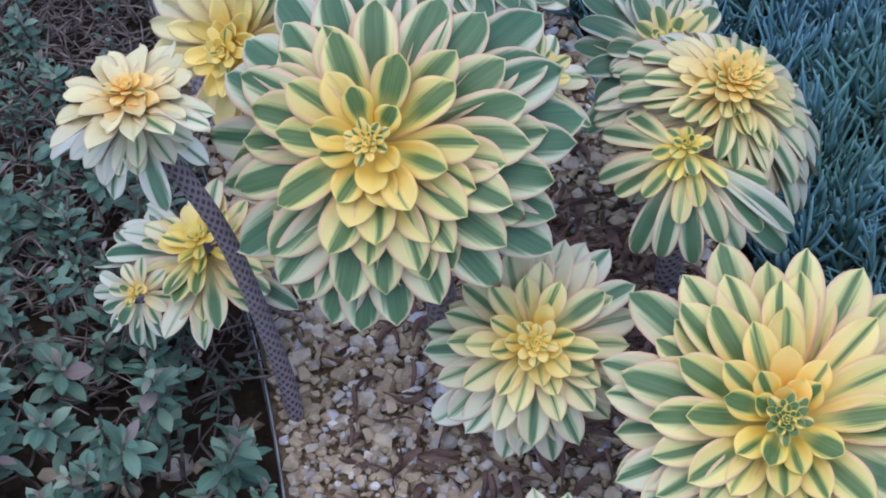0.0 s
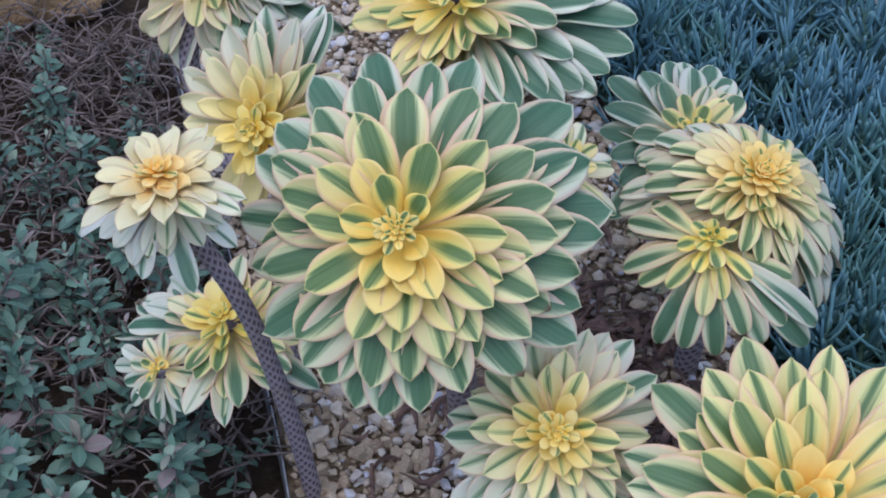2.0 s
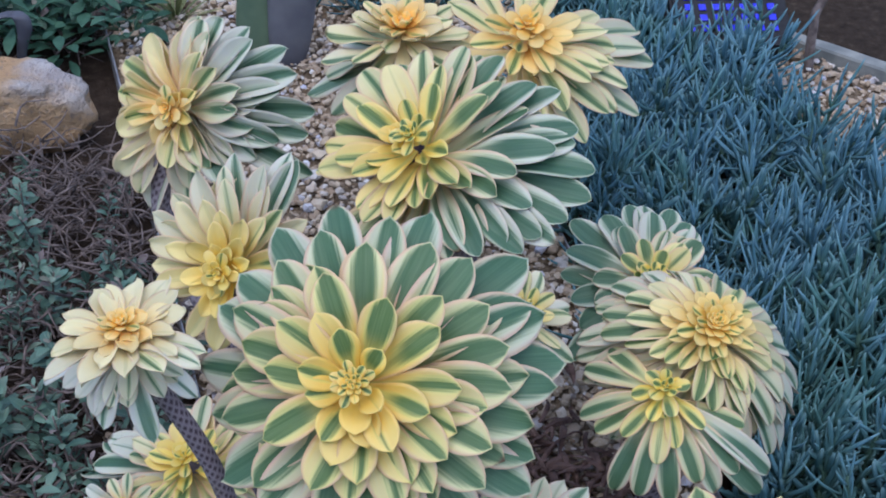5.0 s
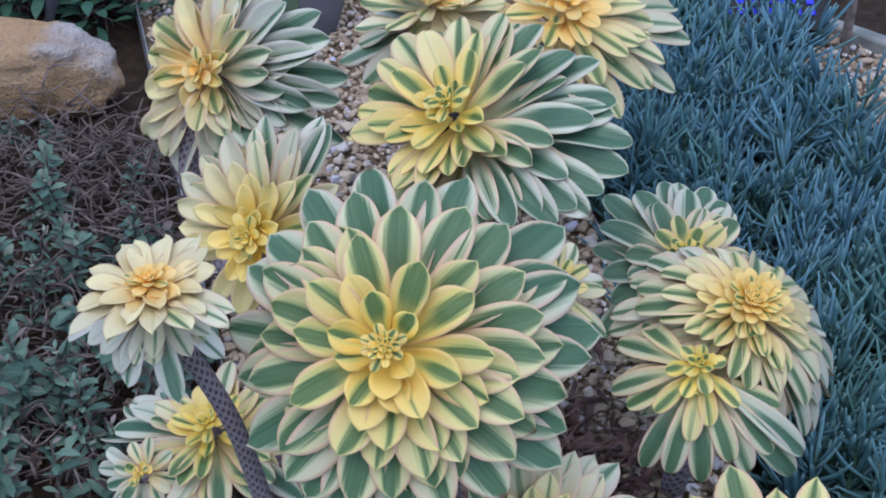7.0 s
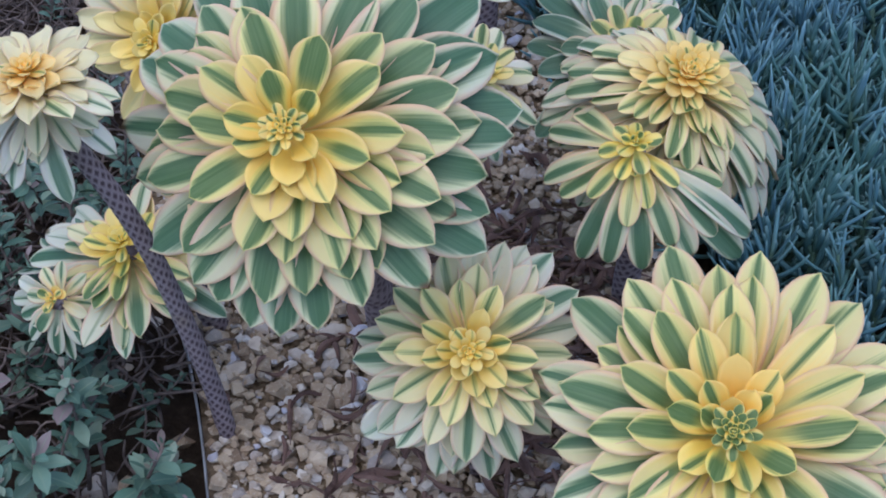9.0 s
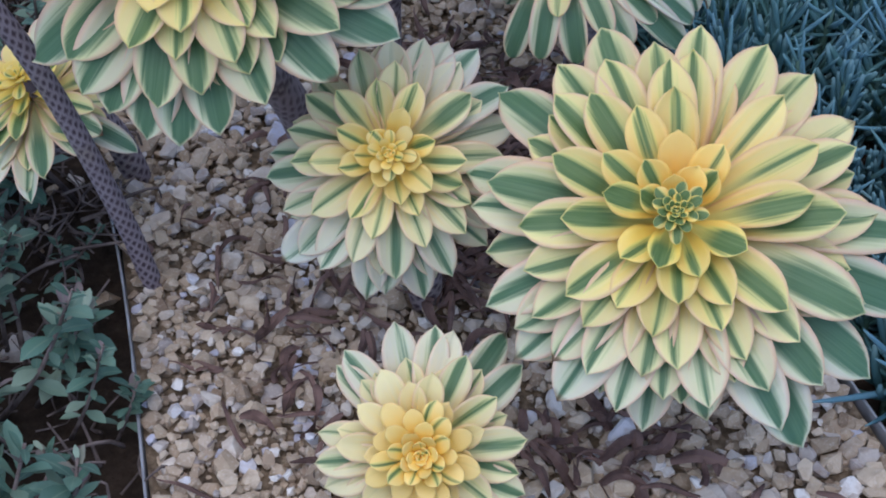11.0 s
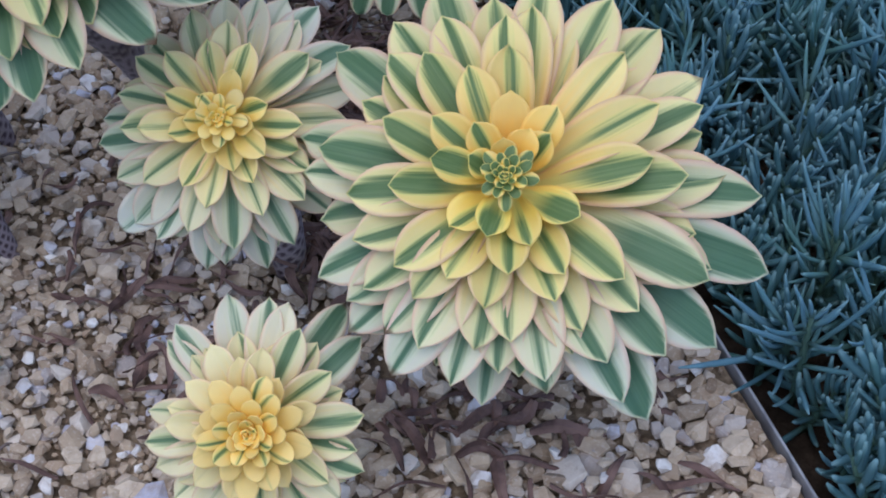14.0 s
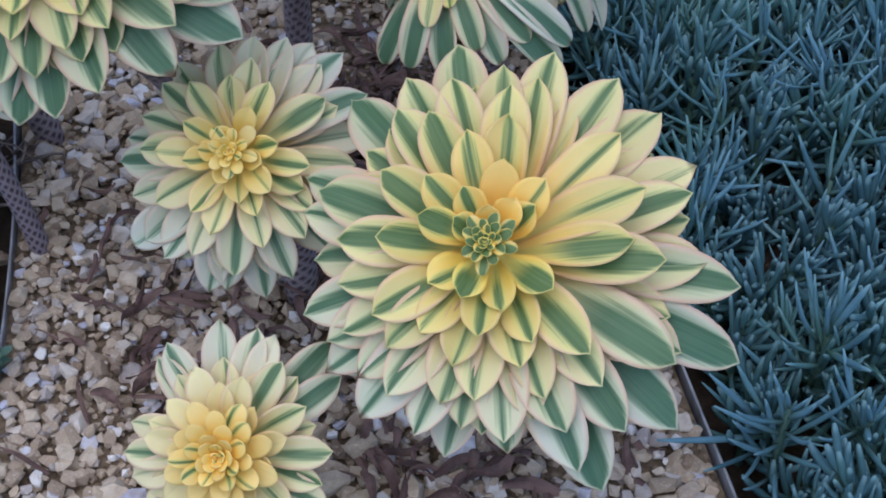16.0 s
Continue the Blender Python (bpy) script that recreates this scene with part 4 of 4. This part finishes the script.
def chalk_side(x, y):
    """Where the chalksticks grow: beside the bed, up to the far strip of gravel."""
    if x > 0.484 + max(0.0, 1.745 - y) * 0.70 or (y > 1.86 and x > 0.36 and y > 1.90):
        return False
    return x > right_edge(y) + (0.014 if y > 0.85 else 0.026) + 0.014 * noise.noise(Vector((x * 9, y * 9, 3)))


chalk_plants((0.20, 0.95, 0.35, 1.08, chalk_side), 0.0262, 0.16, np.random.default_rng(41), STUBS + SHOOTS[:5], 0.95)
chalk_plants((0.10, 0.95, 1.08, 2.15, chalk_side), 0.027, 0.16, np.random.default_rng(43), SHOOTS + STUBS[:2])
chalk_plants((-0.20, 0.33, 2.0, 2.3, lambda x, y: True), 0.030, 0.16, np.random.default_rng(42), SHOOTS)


# ---- shrub ----
def blade(verts, faces, uv, root, out, length, width, tilt, curl, turn):
    """A flat spoon-shaped leaf with a crease, added to a larger mesh."""
    side = out.cross(Vector((0, 0, 1))).normalized()
    a0 = len(verts)
    p = root.copy()
    ws = (0.22, 0.45, 0.85, 1.0, 0.72, 0.06)
    for k in range(6):
        t = tilt + curl * k / 5
        d = out * math.cos(t) + Vector((0, 0, 1)) * math.sin(t)
        nrm = side.cross(d)
        s = (side * math.cos(turn) + nrm * math.sin(turn)) * (ws[k] * width / 2)
        lift = nrm * (0.16 * ws[k] * width)
        verts += [p - s + lift, p.copy(), p + s + lift]
        uv += [(0, k / 5), (0.5, k / 5), (1, k / 5)]
        p = p + d * (length / 5)
    faces += grid_faces(6, 3, False, a0)


def sprig(rng):
    """A woody shoot with a whorl of small grey-green leaves at its end."""
    verts, faces, uv = [], [], []
    top = Vector((rng.uniform(-0.03, 0.03), rng.uniform(-0.03, 0.03), rng.uniform(0.07, 0.15)))
    pts = bezier([(0, 0, 0), top * 0.5 + Vector((rng.uniform(-0.012, 0.012), rng.uniform(-0.012, 0.012), 0)), top], 7)
    twig = mesh_of("twig", *tube(pts, [0.0023 - 0.0002 * k for k in range(7)], 6), TWIG)
    n = int(rng.integers(16, 27))
    for i in range(n):
        s = i / n
        root = pts[3].lerp(pts[6], s) if s > 0.35 else pts[2].lerp(pts[4], s / 0.35)
        a = i * 2.4 + rng.uniform(-0.4, 0.4)
        out = Vector((math.cos(a), math.sin(a), 0))
        ln = rng.uniform(0.015, 0.032) * (1.0 if s < 0.8 else 0.6)
        blade(verts, faces, uv, root, out, ln, ln * rng.uniform(0.34, 0.48), rng.uniform(-0.1, 0.5) + 0.6 * s, rng.uniform(-0.9, 0.1), rng.uniform(-0.4, 0.4))
    return twig, mesh_of("foliage", verts, faces, SHRUB, {"leaf": uv})


rng = np.random.default_rng(50)
SPRIGS = [sprig(rng) for _ in range(16)]


def bare_twigs(rng, spread, n):
    verts, faces = [], []
    for _ in range(n):
        a, b = rng.uniform(-spread, spread, 2)
        p = Vector((a, b, rng.uniform(0, 0.02)))
        d = Vector((rng.uniform(-1, 1), rng.uniform(-1, 1), rng.uniform(-0.1, 0.6))).normalized() * rng.uniform(0.022, 0.065)
        bend = Vector(rng.uniform(-0.014, 0.014, 3))
        pts = bezier([p, p + d * 0.5 + bend, p + d], 6)
        r = rng.uniform(0.0007, 0.0022)
        v, f = tube(pts, [r * (1 - 0.12 * k) for k in range(6)], 5, len(verts))
        verts += v
        faces += f
    return mesh_of("undergrowth", verts, faces, TWIG)


TANGLES = [bare_twigs(rng, 0.085, 30) for _ in range(5)]


def shrubs(x0, x1, y0, y1, spacing, size, rng):
    cells = {}
    y = y0
    while y < y1:
        x = x0
        while x < x1:
            px, py = x + rng.uniform(-0.5, 0.5) * spacing, y + rng.uniform(-0.5, 0.5) * spacing
            if px < left_edge(py) - ((0.036 if rng.random() < (0.75 if py > 0.62 else 0.35) else 0.022) if py < 0.95 else 0.022) and not (px > -0.86 and py > 1.60 and py < 1.88) and not (py > 1.55 and px > -0.46 and rng.random() < 0.6):
                cells.setdefault((int(px // size), int(py // size)), []).append((px, py))
            x += spacing
        y += spacing
    for spots in cells.values():
        cx, cy = np.mean([s[0] for s in spots]), np.mean([s[1] for s in spots])
        p = tagged(new("groundcover_shrub"), "low grey-green shrub with woody brown twigs", "shrub", "groundcover shrubs")
        p.location = (cx, cy, -0.036)
        child("undergrowth", TANGLES[int(rng.integers(5))], p, pose(0, 0, 0, 0, 0, rng.uniform(0, 360)), "tangled bare brown twigs")
        if 0.95 < cy < 1.7:
            for _ in range(3):
                child("undergrowth", TANGLES[int(rng.integers(5))], p, pose(rng.uniform(-0.05, 0.05), rng.uniform(-0.05, 0.05), rng.uniform(0, 0.06), 0, 0, rng.uniform(0, 360)), "tangled bare brown twigs")
        for px, py in spots:
            dry = max(0.0, min(1.0, (py - 0.95) * 1.8)) * (1 if py < 1.6 else 0)
            if rng.random() < dry * 0.40:
                continue
            k = rng.uniform(0.75, 1.25) * (1 - 0.40 * dry) * (0.65 if px > left_edge(py) - 0.07 and py < 0.95 else 1.0)
            twig, leaves = SPRIGS[int(rng.integers(len(SPRIGS)))]
            m = Matrix.Translation((px - cx, py - cy, 0)) @ pose(0, 0, 0, rng.uniform(-22, 22), rng.uniform(-22, 22), rng.uniform(0, 360)) @ Matrix.Scale(k, 4)
            t = child("twig", twig, p, m)
            child("foliage", leaves, t, None, "grey-green spoon-shaped leaves")


shrubs(-0.98, 0.05, 0.30, 2.25, 0.040, 0.15, np.random.default_rng(51))


# ---- beyond the bed ----
def agave_leaf(points, widths, mat, thick=0.35):
    """A thick tapering leaf, oval in section, along points."""
    pts = bezier(points, 16)
    verts = []
    for i, p in enumerate(pts):
        t = i / 15
        k = min(int(t * (len(widths) - 1)), len(widths) - 2)
        f = t * (len(widths) - 1) - k
        w = widths[k] * (1 - f) + widths[k + 1] * f
        for j in range(14):
            a = 2 * math.pi * j / 14
            verts.append(p + Vector((math.cos(a) * w, math.sin(a) * w * thick, 0)))
    faces = grid_faces(16, 14, True) + [tuple(range(13, -1, -1)), tuple(range(15 * 14, 16 * 14))]
    return mesh_of("leaf", verts, faces, mat)


agave = tagged(new("agave_plant"), "thick grey and green upright succulent leaves on gravel", "succulent")
child("leaf", agave_leaf([(-0.185, 1.845, -0.02), (-0.180, 1.855, 0.06), (-0.165, 1.885, 0.24)], (0.020, 0.030, 0.036, 0.022), GREY_LEAF, 0.6), agave, None, "dull grey-purple leaf")
child("leaf", agave_leaf([(-0.222, 1.845, -0.02), (-0.228, 1.865, 0.08), (-0.212, 1.895, 0.24)], (0.024, 0.030, 0.024, 0.008), GREEN_LEAF, 0.4), agave, None, "dull green leaf")
hook = tagged(new("agave_plant"), "curved dark succulent leaf with pale rim above shrub", "succulent")
child("leaf", agave_leaf([(-0.553, 1.80, -0.04), (-0.545, 1.80, 0.02), (-0.536, 1.80, 0.058), (-0.545, 1.80, 0.078), (-0.575, 1.80, 0.070), (-0.600, 1.80, 0.050)], (0.004, 0.007, 0.011, 0.012, 0.009, 0.003), GREY_LEAF, 0.8), hook)

far_y = [(0.455, 1.975), (0.46, 1.90), (0.60, 1.58), (0.80, 1.13), (1.45, 1.20), (1.40, 1.33), (0.68, 1.83), (0.55, 1.915)]
path = tagged(sheet("gravel_path", far_y, -0.012, GRIT, 0.03), "pale gravel strip behind the chalksticks", "gravel path")
kerb_pts = bezier([(0.43, 2.01, 0), (0.55, 1.935, 0), (0.68, 1.850, 0), (1.40, 1.36, 0)], 30)
kv = []
for i, p in enumerate(kerb_pts):
    d = (kerb_pts[min(i + 1, 29)] - kerb_pts[max(i - 1, 0)]).normalized()
    s = Vector((d.y, -d.x, 0)) * 0.012
    kv += [p + o + Vector((0, 0, z)) for o, z in ((s, -0.05), (s, 0.010), (s * 0.8, 0.013), (-s * 0.8, 0.013), (-s, 0.010), (-s, -0.05))]
tagged(new("kerb", mesh_of("kerb", kv, grid_faces(30, 6, True), KERB, smooth=False)), "narrow grey concrete strip along the gravel", "kerb", kind="structure")

sapling = tagged(new("sapling"), "thin purple-brown bare stem rising from gravel", "sapling")
pts = bezier([(0.552, 1.885, -0.02), (0.550, 1.895, 0.05), (0.556, 1.905, 0.085), (0.60, 1.93, 0.14), (0.66, 1.97, 0.2)], 24)
child("stem", mesh_of("stem", *tube(pts, [0.0075 - 0.0001 * k for k in range(24)], 10), TWIG), sapling)


def led_light(at, turn):
    """A small black lamp box with glossy blue LEDs on its sloping top; their glow is only colour."""
    ob = tagged(new("led_box"), "small black box with vivid blue LED lights, glow given as colour", "solar panel")
    ob.matrix_basis = pose(*at, 0, 0, turn)
    bm = bmesh.new()
    bmesh.ops.create_cube(bm, size=1.0, matrix=pose(0, 0, 0.0) @ Matrix.Diagonal((0.17, 0.12, 0.022, 1)))
    bmesh.ops.bevel(bm, geom=bm.edges[:], offset=0.004, segments=2, affect="EDGES")
    me = bpy.data.meshes.new("case")
    bm.to_mesh(me)
    bm.free()
    me.materials.append(CASE)
    lean = pose(0, 0, 0.075, 24, 0, 0)
    child("case", me, ob, lean, "black plastic frame")
    bm = bmesh.new()
    bmesh.ops.create_cube(bm, size=1.0, matrix=Matrix.Diagonal((0.0105, 0.0105, 0.0016, 1)))
    led = bpy.data.meshes.new("led")
    bm.to_mesh(led)
    bm.free()
    led.materials.append(BLUE_LED)
    for i in range(7):
        for j in range(5):
            child("led", led, ob, lean @ pose(-0.060 + 0.020 * i, -0.026 + 0.0185 * j, 0.0122))
    bm = bmesh.new()
    bmesh.ops.create_cube(bm, size=1.0, matrix=pose(0, 0.012, 0.035) @ Matrix.Diagonal((0.15, 0.085, 0.060, 1)))
    bmesh.ops.bevel(bm, geom=bm.edges[:], offset=0.005, segments=2, affect="EDGES")
    me = bpy.data.meshes.new("housing")
    bm.to_mesh(me)
    bm.free()
    me.materials.append(CASE)
    child("housing", me, ob, None, "black plastic housing")
    bm = bmesh.new()
    bmesh.ops.create_cone(bm, cap_ends=True, segments=12, radius1=0.008, radius2=0.008, depth=0.12, matrix=pose(0, 0, 0.01))
    me = bpy.data.meshes.new("stake")
    bm.to_mesh(me)
    bm.free()
    me.materials.append(CASE)
    child("stake", me, ob)
    return ob


led_light((0.440, 1.945, -0.040), 6)


def broad_clump(at, n, rng):
    """A low clump of broad dark green leaves."""
    p = tagged(new("green_plant"), "low clump of dark green leaves behind the boulder", "plant", "green clumps")
    p.location = at
    for _ in range(n):
        verts, faces, uv = [], [], []
        a = rng.uniform(0, 6.28)
        out = Vector((math.cos(a), math.sin(a), 0))
        ln = rng.uniform(0.028, 0.052)
        blade(verts, faces, uv, Vector((0, 0, rng.uniform(0.02, 0.09))) + out * rng.uniform(0, 0.04), out, ln, ln * rng.uniform(0.3, 0.42), rng.uniform(-0.1, 0.8), rng.uniform(-0.9, 0), rng.uniform(-0.3, 0.3))
        child("leaf", mesh_of("leaf", verts, faces, GREENERY, {"leaf": uv}), p)


rng = np.random.default_rng(80)
for x in (-0.84, -0.74, -0.64, -0.56, -0.49, -0.43):
    for y in (1.86, 1.94, 2.03):
        broad_clump((x + rng.uniform(-0.03, 0.03), y + rng.uniform(-0.03, 0.03), -0.035), 34, rng)


branch = tagged(new("fallen_branch"), "bare brown branch lying behind the boulder", "branch")
pts = bezier([(-0.52, 1.90, -0.01), (-0.46, 1.93, 0.015), (-0.41, 1.97, 0.035), (-0.34, 2.05, 0.07)], 20)
child("wood", mesh_of("wood", *tube(pts, [0.007 - 0.00015 * k for k in range(20)], 9), TWIG), branch)

tuft = tagged(new("grassy_tuft"), "small tuft of narrow yellow-green leaves on gravel", "plant")
tuft.location = (-0.36, 1.95, -0.01)
for i in range(38):
    verts, faces, uv = [], [], []
    a = i * 2.4
    blade(verts, faces, uv, Vector((0, 0, 0)), Vector((math.cos(a), math.sin(a), 0)), rng.uniform(0.05, 0.08), 0.005, rng.uniform(0.3, 1.4), rng.uniform(-0.7, 0.0), 0.0)
    child("leaf", mesh_of("leaf", verts, faces, TUFT, {"leaf": uv}), tuft)

# ---- gravel ----
def stone_shape(rng, points=17):
    bm = bmesh.new()
    squash = Vector((1.0, rng.uniform(0.62, 0.95), rng.uniform(0.42, 0.72)))
    for _ in range(points):
        d = Vector(rng.normal(size=3)).normalized()
        d = Vector([math.copysign(abs(c) ** 0.7, c) for c in d])
        bm.verts.new(Vector((d.x * squash.x, d.y * squash.y, d.z * squash.z)) * rng.uniform(0.8, 1.0) * 0.5)
    res = bmesh.ops.convex_hull(bm, input=bm.verts)
    bmesh.ops.delete(bm, geom=[v for v in bm.verts if not v.link_faces], context="VERTS")
    bmesh.ops.recalc_face_normals(bm, faces=bm.faces)
    verts = [v.co.copy() for v in bm.verts]
    index = {v: i for i, v in enumerate(bm.verts)}
    faces = [tuple(index[v] for v in f.verts) for f in bm.faces]
    bm.free()
    return verts, faces


rng = np.random.default_rng(60)
SHAPES = [stone_shape(rng) for _ in range(26)]
STONES = [mesh_of("stone", v, f, STONE, smooth=False) for v, f in SHAPES]


def scatter(spots, parent, name, picked, rng):
    """Stones at spots (x, y, z, size): the picked ones as parts, the rest as one mass."""
    near = sorted((s for s in spots if picked(s)), key=lambda s: s[1])[:300]
    chosen = set(near)
    all_v, all_f, n = [], [], 0
    for s in spots:
        k = int(rng.integers(len(SHAPES)))
        m = Matrix.Translation(s[:3]) @ pose(0, 0, 0, rng.uniform(-28, 28), rng.uniform(-28, 28), rng.uniform(0, 360)) @ Matrix.Scale(s[3], 4)
        if s in chosen:
            child("stone", STONES[k], parent, m)
            continue
        v, f = SHAPES[k]
        all_v += [m @ p for p in v]
        all_f += [tuple(i + n for i in q) for q in f]
        n += len(v)
    if all_v:
        tagged(new(name, mesh_of(name, all_v, all_f, STONE_J, smooth=False)), "loose angular tan and cream gravel stones", "gravel", kind="stuff")


def stone_spots(x0, x1, y0, y1, step, inside, rng, z=0.0, mean=0.0124):
    out = []
    y = y0
    while y < y1:
        x = x0
        while x < x1:
            px, py = x + rng.uniform(-0.6, 0.6) * step, y + rng.uniform(-0.6, 0.6) * step
            size = min(0.032, max(0.005, float(rng.lognormal(math.log(mean), 0.40))))
            if inside(px, py):
                out.append((px, py, z + rng.uniform(-0.006, 0.004), size))
            x += step
        y += step
    return out


rng = np.random.default_rng(61)
# fewer stones between the plants: the darker grit stands in for shade there
spots = stone_spots(-0.6, 0.55, 0.42, 2.15, 0.0098, lambda x, y: left_edge(y) + 0.006 < x < right_edge(y) - 0.006 and y < 1.2 and (not (0.86 < y < 1.2 and x > 0.08) or rng.random() < 0.6), rng)
spots += stone_spots(-0.6, 0.55, 1.2, 2.15, 0.0082, lambda x, y: left_edge(y) + 0.006 < x < right_edge(y) - 0.006, rng, 0.0, 0.0095)
spots += stone_spots(-0.4, 0.55, 0.42, 1.3, 0.0085, lambda x, y: left_edge(y) + 0.004 < x < right_edge(y) - 0.004, rng, -0.005, 0.0078)
scatter(spots, bed, "gravel", lambda s: s[3] > 0.0115 and s[1] > 0.56 and -0.06 < s[0] < 0.45, rng)

rng = np.random.default_rng(62)
spots = stone_spots(0.44, 0.95, 1.35, 2.0, 0.0082, lambda x, y: y < 1.975 - (x - 0.47) * 0.65 and x > 0.49 - (y - 1.82) / 2.3, rng, -0.006, 0.0095)
scatter(spots, path, "gravel", lambda s: False, rng)

rng = np.random.default_rng(63)
spots = [(x, y, -0.033, s * 1.3) for x, y, z, s in stone_spots(-0.45, 0.05, 0.42, 1.2, 0.03, lambda x, y: x < left_edge(y) - 0.008 and rng.random() < 0.28, rng)]
scatter(spots, ground, "scattered_stone", lambda s: True, rng)


# ---- leaf litter ----
def dead_leaf(x, y, z, rng, single=True):
    """A shrivelled, curled brown leaf."""
    n = 12
    ln, w = rng.uniform(0.022, 0.06), rng.uniform(0.003, 0.0095)
    a, turn, roll = rng.uniform(0, 6.3), rng.uniform(-1.6, 1.6), rng.uniform(-2.5, 2.5)
    p, verts = Vector((0, 0, 0)), []
    for i in range(n):
        t = i / (n - 1)
        d = Vector((math.cos(a + turn * t), math.sin(a + turn * t), 0.5 * math.sin(6 * t + roll)))
        s = Vector((-d.y, d.x, 0)).normalized()
        s = s * math.cos(roll * t) + Vector((0, 0, 1)) * math.sin(roll * t)
        up = s.cross(d).normalized()
        half = w * (0.25 + 0.75 * math.sin(math.pi * min(1, 0.15 + 0.85 * t)) ** 0.8) * 0.5
        verts += [p - s * half + up * half * 0.35, p - up * 0.0003, p + s * half + up * half * 0.35, p + up * 0.0003]
        p = p + d * (ln / n)
    low = min(v.z for v in verts)
    if not single:
        return [v + Vector((x, y, z - low)) for v in verts], n
    me = mesh_of("dead_leaf", verts, grid_faces(n, 4, True), DEAD, smooth=False)
    ob = tagged(new("dead_leaf", me), "shrivelled reddish-brown dead leaf on gravel", "dead leaf", "leaf litter")
    ob.location = (x, y, z - low)


rng = np.random.default_rng(70)
for cx, cy, sx, sy, n in ((0.03, 0.79, 0.04, 0.05, 38), (0.27, 0.66, 0.08, 0.035, 44), (0.16, 0.74, 0.05, 0.05, 18), (0.17, 1.00, 0.05, 0.10, 55),
                          (0.34, 0.60, 0.05, 0.04, 20), (-0.05, 0.90, 0.04, 0.06, 12), (0.02, 0.66, 0.08, 0.07, 10)):
    for _ in range(n):
        x, y = rng.normal(cx, sx), rng.normal(cy, sy)
        if left_edge(y) + 0.02 < x < right_edge(y) - 0.02:
            dead_leaf(x, y, 0.002, rng)

# the drift of litter between the plants, laid thicker to stand in for their shade
all_v, all_f = [], []
while len(all_v) < 420 * 48:
    x, y = rng.normal(0.155, 0.055), rng.normal(0.955, 0.10)
    if left_edge(y) + 0.02 < x < right_edge(y) - 0.02 and y > 0.80:
        v, n = dead_leaf(x, y, rng.uniform(0.0, 0.008), rng, False)
        all_f += grid_faces(n, 4, True, len(all_v))
        all_v += v
tagged(new("leaf_litter", mesh_of("leaf_litter", all_v, all_f, DEAD, smooth=False)), "drift of shrivelled dark brown leaves on gravel, thickened for shade", "leaf litter", kind="stuff")
